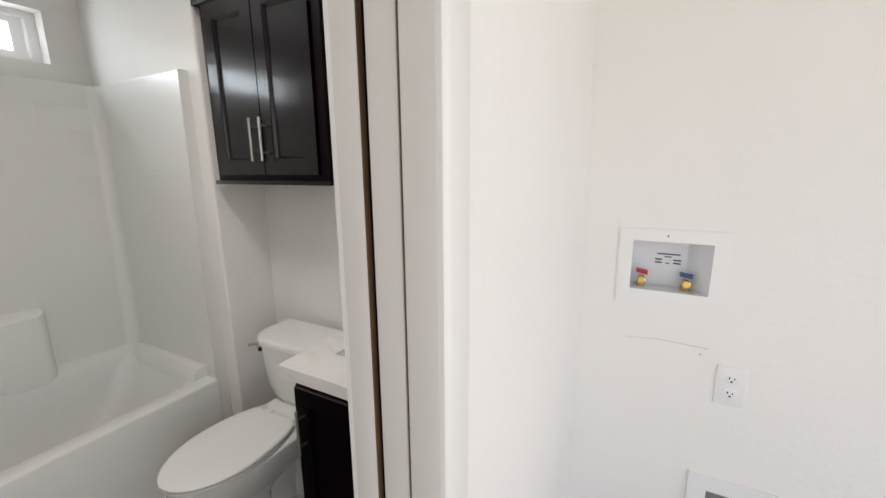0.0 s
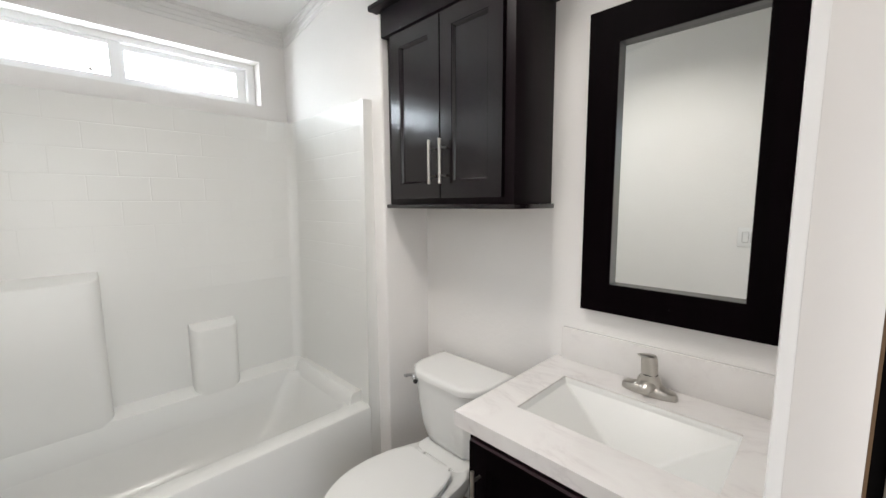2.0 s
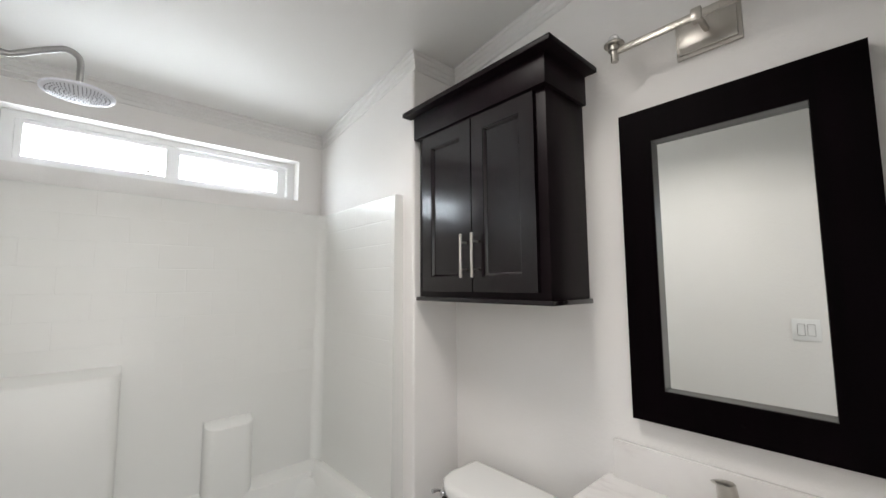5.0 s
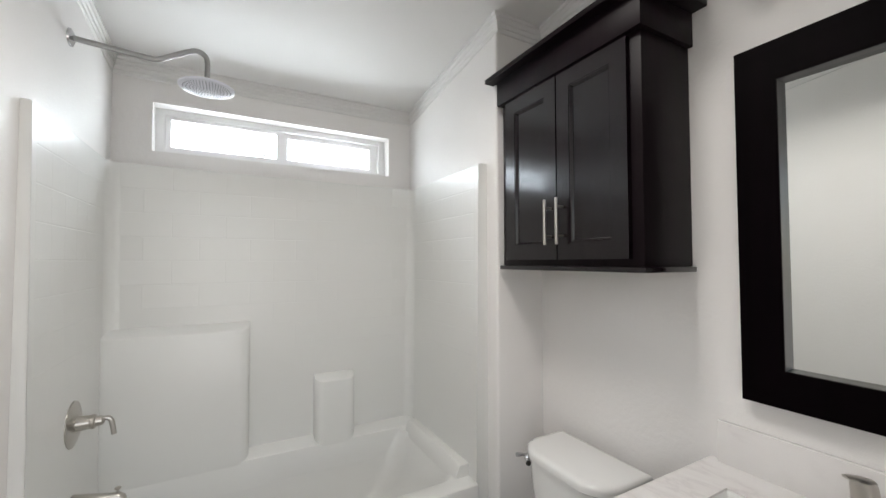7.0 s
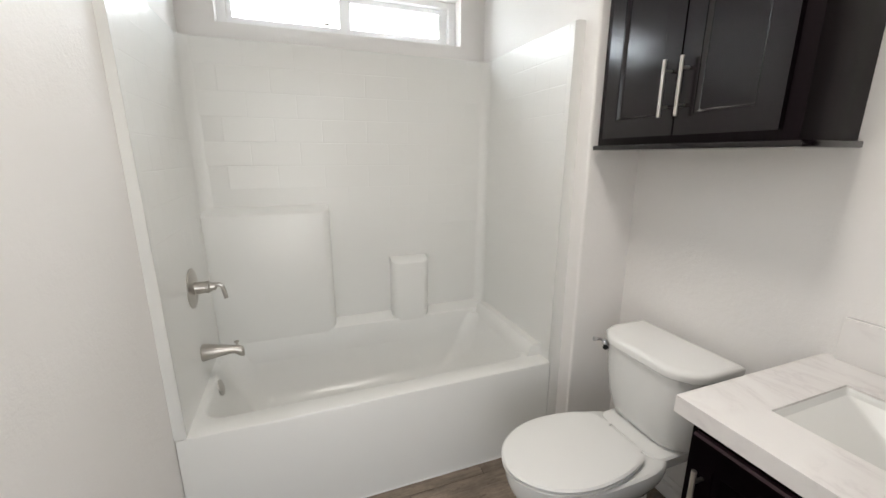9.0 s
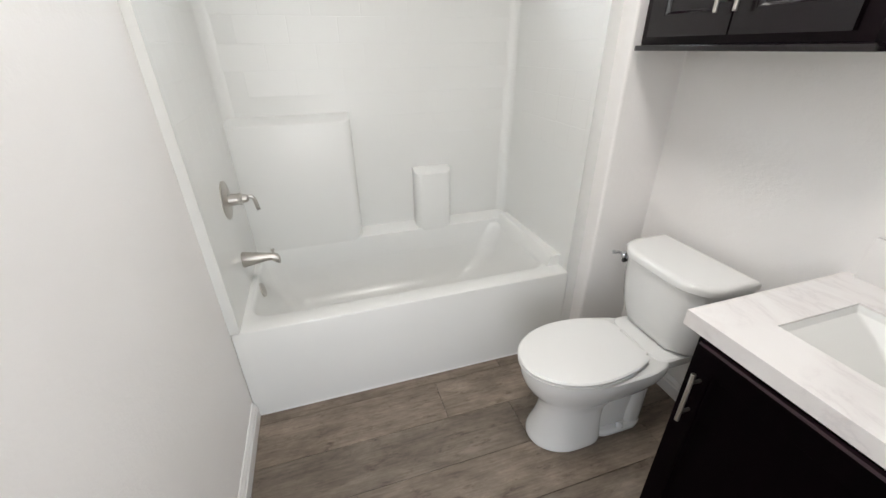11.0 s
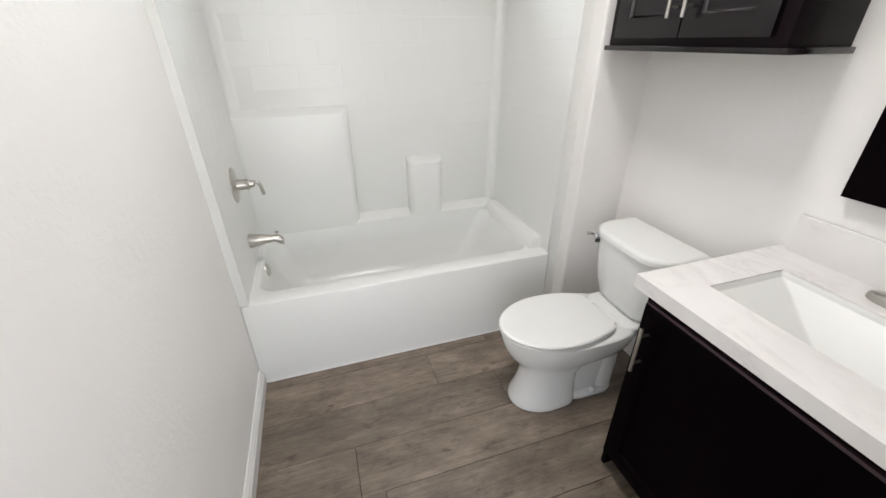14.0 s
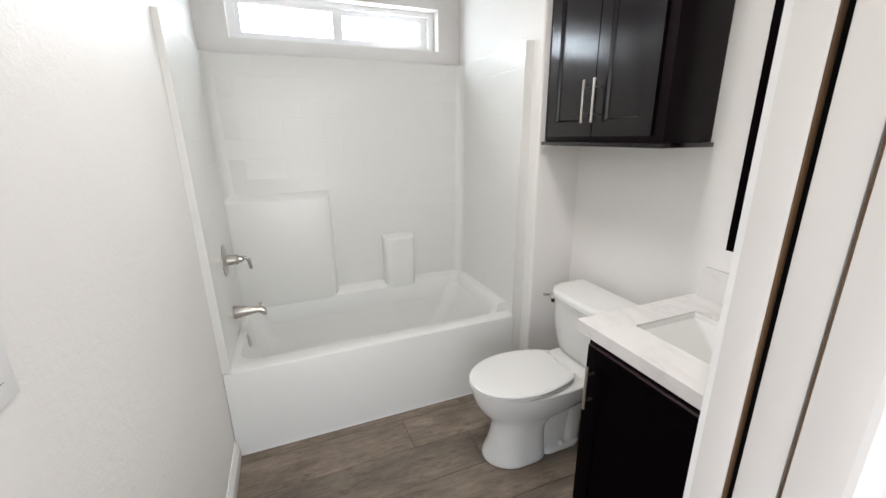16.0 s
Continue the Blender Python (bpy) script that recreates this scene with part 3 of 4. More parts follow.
for ring_no, r in enumerate((0.014, 0.026, 0.038, 0.050, 0.062, 0.074, 0.086)):
    count = int(r * 560)
    for k in range(count):
        a = 2 * math.pi * k / count
        noz.append(turned([(0.0, 0.002), (0.0022, 0.002), (0.0016, -0.003), (0.0, -0.003)], 6, "z", (HX + r * math.cos(a), HY + r * math.sin(a), HZ)))
nozzles = part("nozzles", join(*noz), NOZZLE, head, "small grey rubber nozzles")
nozzles["kind"] = "stuff"

# ---- toilet ----
TX = 0.460
toilet = thing("toilet", (TX, 1.40, 0), "white two-piece toilet with the lid closed", "toilet")


def oval(z, hw, y0, y1, back=0.5, n=40, dx=0.0):
    """A ring that is rounder in front (y0) than at the back (y1)."""
    ring = []
    cy = y0 + (y1 - y0) * 0.5
    for k in range(n):
        a = 2 * math.pi * k / n
        s, c = math.sin(a), math.cos(a)
        e = 0.75 if s > 0 else 1.0
        ring.append((TX + dx + hw * math.copysign(abs(c) ** e, c), cy + (y1 - y0) / 2 * math.copysign(abs(s) ** (back if s > 0 else 1.0), s), z))
    return ring


part("bowl", loft([oval(0.002, 0.119, 1.092, 1.395, 0.45, dx=0.008), oval(0.012, 0.120, 1.091, 1.396, 0.45, dx=0.008), oval(0.03, 0.116, 1.098, 1.394, 0.45, dx=0.008), oval(0.07, 0.108, 1.116, 1.392, 0.45, dx=0.008), oval(0.12, 0.101, 1.130, 1.392, 0.45, dx=0.007), oval(0.17, 0.097, 1.136, 1.40, 0.45, dx=0.006), oval(0.205, 0.102, 1.130, 1.44, 0.45, dx=0.005),
                   oval(0.235, 0.118, 1.108, 1.53, dx=0.004), oval(0.27, 0.143, 1.078, 1.62, dx=0.002), oval(0.315, 0.165, 1.053, 1.645), oval(0.352, 0.177, 1.041, 1.645), oval(0.380, 0.181, 1.037, 1.64), oval(0.392, 0.180, 1.038, 1.63), oval(0.398, 0.172, 1.046, 1.62)]), PORCELAIN, toilet)
part("pedestal_back", bevelled(box(TX - 0.070, TX + 0.084, 1.36, 1.600, 0.018, 0.30), 0.016, 3), PORCELAIN, toilet)
part("foot", loft([round_rect(TX + 0.008, 1.47, 0.103, 0.138, 0.080, 0.002), round_rect(TX + 0.008, 1.47, 0.104, 0.139, 0.080, 0.016), round_rect(TX + 0.008, 1.47, 0.096, 0.131, 0.074, 0.026), round_rect(TX + 0.008, 1.47, 0.080, 0.115, 0.06, 0.030)]), PORCELAIN, toilet)
part("tank_deck", loft([round_rect(TX, 1.66, 0.10, 0.13, 0.04, 0.30), round_rect(TX, 1.665, 0.135, 0.135, 0.04, 0.37), round_rect(TX, 1.665, 0.145, 0.135, 0.04, 0.395), round_rect(TX, 1.665, 0.138, 0.13, 0.04, 0.402)]), PORCELAIN, toilet)
part("trapway", loft([round_rect(TX + 0.008, 1.545, 0.091 - 0.1 * max(0, z - 0.1), 0.060, 0.055, z) for z in (0.02, 0.1, 0.25)] + [round_rect(TX + 0.008, 1.545, 0.06, 0.045, 0.04, 0.27)]), PORCELAIN, toilet)


def seat_ring(z, grow=0.0, n=48):
    """The plan of a seat: round in front, drawn in and squared at the back."""
    ring = []
    for k in range(n):
        a = 2 * math.pi * k / n
        s, c = math.sin(a), math.cos(a)
        w = 0.174 + grow
        if s > 0:
            t = min(1.0, s / 0.86)
            x = (w * math.sqrt(max(0.0, 1 - (0.70 * t) ** 2)) if s < 0.86 else 0.714 * w * abs(c) / 0.5103) * math.copysign(1, c)
            y = 1.275 + (0.222 + grow) * t
        else:
            x, y = w * c, 1.275 + (0.245 + grow) * s
        ring.append((TX + 0.005 + x, y - 0.005, z))
    return ring


part("seat", loft([seat_ring(0.400, -0.010), seat_ring(0.402, -0.001), seat_ring(0.411, 0.001), seat_ring(0.414, -0.004)]), SEAT, toilet)
part("lid", loft([seat_ring(0.416, -0.008), seat_ring(0.418, 0.0), seat_ring(0.426, 0.002), seat_ring(0.432, -0.004), seat_ring(0.4345, -0.02), seat_ring(0.436, -0.10)]), SEAT, toilet)
for s in (-1, 1):
    part("hinge", join(box(TX + s * 0.075 - 0.022, TX + s * 0.075 + 0.022, 1.495, 1.520, 0.400, 0.414, 0.005), turned([(0, 0), (0.011, 0), (0.011, 0.003), (0, 0.004)], 14, "z", (TX + s * 0.075, 1.525, 0.402))), SEAT, toilet)
    part("bolt_cap", turned([(0.0, 0.0), (0.016, 0.0), (0.015, 0.012), (0.008, 0.02), (0.0, 0.021)], 16, "z", (TX + 0.008 + s * 0.092, 1.47, 0.026)), PORCELAIN, toilet)


def tank_ring(z, hw, front, back, notch):
    """The plan of the tank: a bowed front with cut corners."""
    pts = [(hw, back), (hw, front + notch * 1.5), (hw - notch * 0.35, front + notch * 0.7), (hw - notch, front + notch * 0.22)]
    bow = [(hw - notch) * k / 5 for k in (4, 2, 0, -2, -4)]
    pts += [(u, front - 0.004 * (1 - (u / hw) ** 2)) for u in bow]
    pts += [(-u, v) for u, v in reversed(pts[1:4])] + [(-hw, back)]
    return [(TX - 0.008 + u, v, z) for u, v in pts]


part("tank", loft([tank_ring(0.400, 0.160, 1.615, 1.775, 0.05), tank_ring(0.412, 0.176, 1.602, 1.785, 0.055), tank_ring(0.44, 0.187, 1.592, 1.79, 0.055), tank_ring(0.50, 0.197, 1.578, 1.795, 0.055), tank_ring(0.60, 0.203, 1.566, 1.798, 0.055), tank_ring(0.710, 0.205, 1.560, 1.800, 0.055)]), PORCELAIN, toilet)
part("tank_lid", loft([tank_ring(0.706, 0.205, 1.556, 1.802, 0.056), tank_ring(0.711, 0.211, 1.550, 1.806, 0.058), tank_ring(0.730, 0.212, 1.549, 1.806, 0.058), tank_ring(0.738, 0.209, 1.553, 1.803, 0.057), tank_ring(0.743, 0.202, 1.562, 1.796, 0.054), tank_ring(0.745, 0.190, 1.576, 1.785, 0.05)]), PORCELAIN, toilet)
lever = part("flush_lever", join(turned([(0.0, -0.004), (0.017, -0.004), (0.017, 0.007), (0.012, 0.012), (0.0, 0.012)], 16, "x", (TX - 0.214, 1.606, 0.672)), tube([(TX - 0.218, 1.606, 0.672), (TX - 0.229, 1.602, 0.675), (TX - 0.235, 1.590, 0.678), (TX - 0.238, 1.566, 0.680)], [0.006, 0.0065, 0.007, 0.009], 12)), CHROME, toilet, "chrome flush lever")
part("lever_washer", turned([(0.0, -0.003), (0.010, -0.003), (0.010, 0.006), (0.0, 0.006)], 14, "x", (TX - 0.2065, 1.600, 0.652)), RUBBER, lever, "dark washer under the lever")
supply = thing("water_supply", (0.66, MIRROR_Y - 0.02, 0.14), "chrome stop valve with a braided hose behind the toilet", "water valve")
part("stop_valve", join(tube([(0.66, MIRROR_Y - 0.002, 0.15), (0.66, 1.77, 0.15)], 0.009, 12), turned([(0, 0), (0.026, 0), (0.022, 0.006), (0, 0.008)], 20, "y", (0.66, MIRROR_Y - 0.0095, 0.15)), turned([(0, 0), (0.014, 0), (0.014, 0.03), (0, 0.03)], 16, "z", (0.66, 1.775, 0.138))), CHROME, supply)
part("handle", turned([(0, -0.022), (0.016, -0.022), (0.018, -0.015), (0.016, -0.008), (0, -0.006)], 12, "y", (0.66, 1.765, 0.15)), RUBBER, supply, "dark oval valve handle")
part("hose", tube(smooth_line([(0.66, 1.775, 0.168), (0.665, 1.77, 0.24), (0.645, 1.75, 0.32), (0.60, 1.73, 0.37), (0.575, 1.72, 0.405)]), 0.006, 10), CHROME, supply)

# ---- vanity ----
vanity = thing("vanity_cabinet", (1.2, 1.57, 0), "espresso-stained vanity cabinet under the marble top", "vanity")
part("side_panel", box(0.852, 0.870, 1.302, MIRROR_Y - 0.016, 0.002, 0.829, 0.0015), SATIN, vanity)
part("side_panel", box(1.528, 1.546, 1.302, MIRROR_Y - 0.016, 0.002, 0.829, 0.0015), SATIN, vanity)
part("face_frame", holed(0.8705, 1.5275, 0.085, 0.829, 0.905, 1.49, 0.125, 0.785, 1.302, 1.320, "y"), SATIN, vanity)
part("toe_kick", box(0.871, 1.527, 1.375, 1.390, 0.002, 0.084), SATIN, vanity)
part("back_panel", box(0.871, 1.527, 1.81, 1.826, 0.085, 0.82), SATIN, vanity)
part("bottom_panel", box(0.871, 1.527, 1.321, 1.809, 0.09, 0.106), SATIN, vanity)


def shaker(x0, x1, z0, z1, yf, rail, parent, name="door", label="", mat=WOOD, edge=0.002):
    """A framed door with a recessed panel and a stepped bead; front at yf, facing -y."""
    d = part(name, bevelled(holed(x0, x1, z0, z1, x0 + rail, x1 - rail, z0 + rail, z1 - rail, yf, yf + 0.019, "y"), edge, 3), mat, parent, label)
    a, b = rail + 0.0005, rail + 0.012
    rows = [[(x0 + k, y, z0 + k), (x1 - k, y, z0 + k), (x1 - k, y, z1 - k), (x0 + k, y, z1 - k)] for k, y in ((a, yf + 0.0015), (a + 0.003, yf + 0.0012), (b - 0.002, yf + 0.0095), (b, yf + 0.0108), (a, yf + 0.0112))]
    part("bead", loft(rows, closed=True), mat, d)
    part("door_panel", box(x0 + rail + 0.0005, x1 - rail - 0.0005, yf + 0.0114, yf + 0.017, z0 + rail + 0.0005, z1 - rail - 0.0005), mat, d)
    return d


def bar_pull(x, z0, z1, yf, parent):
    """A vertical bar pull on two posts."""
    posts = [tube([(x, yf + 0.001, z), (x, yf - 0.030, z)], 0.0045, 10) for z in (z0 + 0.032, z1 - 0.032)]
    bar = turned([(0.0, z0), (0.0052, z0), (0.006, z0 + 0.001), (0.006, z1 - 0.001), (0.0052, z1), (0.0, z1)], 14, "z", (x, yf - 0.032, 0))
    return part("handle", join(bar, *posts), NICKEL, parent, "brushed nickel bar handle")


vd = shaker(0.866, 1.530, 0.098, 0.786, 1.2825, 0.058, vanity, label="espresso-stained framed cabinet door", mat=SATIN, edge=0.005)
part("edge_strip", bevelled(prism([(1.2830, 0.7865), (1.2985, 0.7865), (1.2985, 0.7925), (1.2870, 0.7925)], 0.868, 1.528, "x"), 0.001), EDGE_SHEEN, vanity, "purple-brown strip painted as the highlight on the door top edge")
bar_pull(0.905, 0.556, 0.725, 1.2825, vd)

counter = thing("bathroom_sink", (1.19, 1.55, 0.83), "white marble-veined vanity sink with a rectangular basin", "sink")
SL, SR, SF, SB = 0.948, 1.443, 1.400, 1.690
part("countertop", bevelled(holed(0.832, PART_A - 0.0005, 1.254, MIRROR_Y - 0.002, SL, SR, SF, SB, 0.832, 0.875, "z"), 0.0045, 3), STONE, counter)
part("backsplash", box(0.860, PART_A - 0.0005, 1.824, MIRROR_Y - 0.002, 0.8751, 0.998, 0.0012), STONE, counter, "white marble-veined backsplash")
part("basin", loft([round_rect(1.21, 1.54, 0.06, 0.05, 0.01, 0.690, 3), round_rect(1.1955, 1.545, 0.2468, 0.1443, 0.006, 0.800, 3), round_rect(1.1955, 1.545, 0.2472, 0.1447, 0.006, 0.8690, 3), round_rect(1.1955, 1.545, 0.2462, 0.1437, 0.006, 0.8700, 3),
                    round_rect(1.1955, 1.545, 0.2425, 0.140, 0.006, 0.863, 3), round_rect(1.1965, 1.545, 0.2395, 0.137, 0.008, 0.854, 3), round_rect(1.21, 1.545, 0.055, 0.036, 0.015, 0.744, 3), round_rect(1.21, 1.545, 0.03, 0.030, 0.015, 0.742, 3)]), BASIN, counter, "white rectangular sloping basin", smooth=False)
part("basin_drain", turned([(0.0, 0.0), (0.024, 0.0), (0.022, 0.004), (0.0, 0.006)], 20, "z", (1.21, 1.545, 0.7425)), NICKEL, counter, "round nickel drain")

FX, FY, FZ = 1.195, 1.757, 0.8755
faucet = thing("faucet", (FX, FY, FZ), "brushed nickel single-lever faucet behind the basin", "faucet")


def squash(z, hx, hy, dy=0.0, n=28, e=0.85, dx=0.0):
    return [(FX + dx + hx * math.copysign(abs(math.cos(a)) ** e, math.cos(a)), FY + dy + hy * math.copysign(abs(math.sin(a)) ** e, math.sin(a)), FZ + z) for a in [2 * math.pi * k / n for k in range(n)]]


part("base_plate", loft([squash(0, 0.079, 0.027), squash(0.003, 0.081, 0.029), squash(0.013, 0.080, 0.028), squash(0.020, 0.076, 0.027), squash(0.0235, 0.068, 0.024), squash(0.027, 0.048, 0.022), squash(0.034, 0.036, 0.023), squash(0.045, 0.033, 0.025), squash(0.052, 0.029, 0.025)]), NICKEL, faucet)
part("spout", loft([[(FX + w * math.cos(a), FY - y, FZ + c + h * math.sin(a)) for a in [2 * math.pi * k / 20 for k in range(20)]]
                    for y, c, w, h in ((-0.01, 0.040, 0.026, 0.018), (0.018, 0.034, 0.025, 0.016), (0.034, 0.027, 0.021, 0.013), (0.044, 0.022, 0.015, 0.009), (0.047, 0.020, 0.008, 0.005))]), NICKEL, faucet)
part("body", loft([squash(0.03, 0.029, 0.026, dx=0.002), squash(0.052, 0.027, 0.025, dx=0.001), squash(0.062, 0.0225, 0.0225), squash(0.067, 0.0235, 0.0235), squash(0.095, 0.0235, 0.0235, -0.002, dx=-0.001), squash(0.112, 0.0225, 0.0235, -0.004, dx=-0.002), squash(0.122, 0.019, 0.021, -0.006, dx=-0.003), squash(0.126, 0.010, 0.012, -0.007, dx=-0.003)]), NICKEL, faucet)
part("lever", loft([[(FX - d * 0.75 + w * math.cos(a) * 0.8, FY - d * 0.75 + w * math.cos(a) * -0.6, FZ + 0.120 + up + h * math.sin(a)) for a in [2 * math.pi * k / 16 for k in range(16)]] for d, w, h, up in ((-0.012, 0.012, 0.004, 0.0), (0.008, 0.018, 0.0055, 0.001), (0.024, 0.015, 0.0045, 0.003), (0.034, 0.010, 0.003, 0.004))]), NICKEL, faucet)
part("collar_groove", turned([(0.0228, 0.0), (0.0238, 0.0), (0.0238, 0.0035), (0.0228, 0.0035)], 28, "z", (FX, FY, FZ + 0.0625), True), RUBBER, faucet, "dark groove round the column")

# ---- mirror ----
mirror = thing("wall_mirror", (1.226, MIRROR_Y, 1.084), "rectangular wall mirror in a wide flat espresso frame", "mirror")
MX0, MX1, MZ0, MZ1 = 0.9385, 1.5206, 1.0896, 2.088
OX0, OX1, OZ0, OZ1 = 1.037, 1.412, 1.189, 1.9785
part("frame", bevelled(holed(MX0, MX1, MZ0, MZ1, OX0, OX1, OZ0, OZ1, 1.807, MIRROR_Y - 0.001, "y"), 0.0015), SATIN, mirror)
part("frame_sheen_liner", holed(OX0 + 0.0004, OX1 - 0.0004, OZ0 + 0.0004, OZ1 - 0.0004, OX0 + 0.0018, OX1 - 0.0018, OZ0 + 0.0018, OZ1 - 0.0018, 1.8095, 1.8425, "y"), INNER_SHEEN, mirror, "thin grey liner painted as the sheen on the frame inner face")
glass = box(-0.1855, 0.1855, -0.0015, 0.001, OZ0 + 0.002, OZ1 - 0.002)
glass.transform(Matrix.Translation(((OX0 + OX1) / 2, 1.839, 0)) @ Matrix.Rotation(0.014, 4, "Z"))
part("mirror_glass", glass, MIRROR, mirror, "clear silvered mirror glass")
for z in (1.138,):
    part("screw_cap", turned([(0, 0), (0.005, 0), (0.004, -0.0015), (0, -0.002)], 12, "y", (1.229, 1.8068, z)), SATIN, mirror)

# ---- cabinet over the toilet ----
cab = thing("wall_cabinet", (0.45, 1.72, 1.45), "espresso-stained wall cabinet with a crown, over the toilet", "wall cabinet")
CX0, CX1, CF = 0.108, 0.790, 1.595
part("carcass", box(CX0, CX1, CF, MIRROR_Y - 0.001, 1.466, 2.30, 0.0015), CARCASS, cab)
part("bottom_lip", box(0.094, 0.803, 1.582, MIRROR_Y - 0.001, 1.448, 1.4655, 0.003), WOOD, cab)
part("frieze", box(0.094, 0.806, 1.570, MIRROR_Y - 0.001, 2.190, 2.3005, 0.002), CARCASS, cab)
part("crown_board", box(0.056, 0.853, 1.530, MIRROR_Y - 0.001, 2.301, 2.322, 0.0025), CARCASS, cab)
dl = shaker(0.150, 0.4515, 1.490, 2.182, CF - 0.0195, 0.060, cab, label="espresso-stained framed cabinet door")
dr = shaker(0.4575, 0.752, 1.490, 2.182, CF - 0.0195, 0.060, cab, label="espresso-stained framed cabinet door")
bar_pull(0.424, 1.545, 1.715, CF - 0.0195, dl)
bar_pull(0.484, 1.545, 1.715, CF - 0.0195, dr)

# ---- vanity lamp ----
lamp = thing("vanity_light", (1.205, MIRROR_Y, 2.29), "brushed nickel vanity light bar with empty sockets", "vanity light")
part("back_plate", bevelled(box(1.120, 1.290, MIRROR_Y - 0.012, MIRROR_Y - 0.001, 2.218, 2.345), 0.002), NICKEL, lamp)
part("plate_cover", bevelled(box(1.130, 1.280, MIRROR_Y - 0.020, MIRROR_Y - 0.0125, 2.228, 2.335), 0.003), NICKEL, lamp)
part("bar_stem", join(tube([(1.205, MIRROR_Y - 0.018, 2.282), (1.205, 1.735, 2.282)], 0.009, 12), box(1.192, 1.218, 1.722, 1.746, 2.262, 2.300, 0.002)), NICKEL, lamp)
part("light_bar", box(0.975, 1.435, 1.729, 1.739, 2.270, 2.292, 0.0015), NICKEL, lamp)
for x in (0.968, 1.442):
    socket = part("lamp_socket", turned([(0.0, -0.038), (0.011, -0.038), (0.012, -0.036), (0.012, -0.004), (0.019, 0.0), (0.019, 0.014), (0.016, 0.018), (0.016, 0.034), (0.0, 0.034)], 20, "z", (x, 1.734, 2.285)), NICKEL, lamp)
    part("shade_ring", turned([(0.017, 0.004), (0.030, 0.004), (0.032, 0.008), (0.030, 0.012), (0.017, 0.013)], 24, "z", (x, 1.734, 2.298), True), NICKEL, socket)
    part("socket_cap", turned([(0.0, 0.0), (0.017, 0.0), (0.017, 0.010), (0.010, 0.018), (0.0, 0.018)], 18, "z", (x, 1.734, 2.3195)), PLASTIC, socket, "white plastic socket liner")


# ---- ring round the added ceiling fill ----
fill_ring = thing("fill_lamp_ring", (LX, LY, LZ), "unseen white ring round the fill lamp added in the ceiling", "ceiling light")
part("trim_ring", turned([(0.215, -0.040), (0.245, -0.040), (0.252, -0.034), (0.252, 0.03), (0.215, 0.03)], 40, "z", (LX, LY, LZ), True), TRIM, fill_ring)

# ---- plates ----
def plate_on(name, place, turn, wide, high, label, category):
    p = thing(name, place, label, category)
    p.rotation_euler = (0, 0, turn)
    me = mesh_of(bevelled(box(-wide / 2, wide / 2, -0.005, 0, -high / 2, high / 2), 0.002, 2), "plate")
    me.materials.append(PLASTIC)
    ob = new("cover_plate", me)
    ob.parent = p
    return p


def local(name, bm, mat, parent, label=""):
    me = mesh_of(bm, name)
    me.materials.append(mat)
    ob = new(name, me)
    ob.parent = parent
    return tagged(ob, label)


sw = plate_on("light_switch", (1.235, LEFT, 1.232), math.pi, 0.130, 0.128, "white double light switch on the painted wall", "light switch")
for x in (-0.023, 0.023):
    rocker = loft([[(x - 0.016, -0.0052, -0.033), (x + 0.016, -0.0052, -0.033), (x + 0.016, -0.0052, 0.033), (x - 0.016, -0.0052, 0.033)], [(x - 0.015, -0.0075, -0.032), (x + 0.015, -0.0075, -0.032), (x + 0.015, -0.010, 0.032), (x - 0.015, -0.010, 0.032)]])
    local("rocker", rocker, PLASTIC, sw)
    # A flat grey strip paints the shade in the gap round each rocker.
    local("rocker_gap_shade", box(x - 0.0180, x + 0.0180, -0.0053, -0.0047, -0.0352, 0.0352), GAP_SHADE, sw, "grey strip painted as the shade in the gap round the rocker")


def outlet(name, place, turn, label):
    p = plate_on(name, place, turn, 0.078, 0.125, label, "power outlet")
    for z in (0.024, -0.024):
        local("socket_face", bevelled(box(-0.017, 0.017, -0.0075, -0.0052, z - 0.014, z + 0.014), 0.001), PLASTIC, p)
        for u, h in ((-0.0065, 0.008), (0.0065, 0.0065)):
            local("slot", box(u - 0.0012, u + 0.0012, -0.0082, -0.0076, z + 0.0, z + h), DARK, p)
        local("ground_hole", box(-0.0028, 0.0028, -0.0082, -0.0076, z - 0.009, z - 0.004, 0.0002), DARK, p)
    return p


outlet("power_outlet", (2.141, WASH_Y, 0.855), 0.0, "white duplex power outlet on the laundry wall")
outlet("power_outlet", (PART_A, 1.62, 1.235), -math.pi / 2, "white power outlet beside the mirror")

# ---- washer box ----
wb = thing("washer_outlet_box", (1.95, WASH_Y, 1.2), "white recessed washer outlet box with two brass valves", "washer box")
BX0, BX1, BZ0, BZ1 = 1.842, 2.055, 1.126, 1.283
part("box_frame", bevelled(holed(1.803, 2.092, 1.086, 1.322, BX0, BX1, BZ0, BZ1, WASH_Y - 0.006, WASH_Y - 0.0005, "y"), 0.0015), PLASTIC, wb)
part("box_back", box(BX0, 2.000, WASH_Y + 0.078, WASH_Y + 0.082, BZ0, BZ1), BOXWHITE, wb)
slant = prism([(BX1, WASH_Y - 0.0005), (BX1 + 0.003, WASH_Y - 0.0005), (BX1 + 0.003, WASH_Y + 0.082), (1.998, WASH_Y + 0.082), (1.998, WASH_Y + 0.078)], BZ0 - 0.003, BZ1 + 0.003)
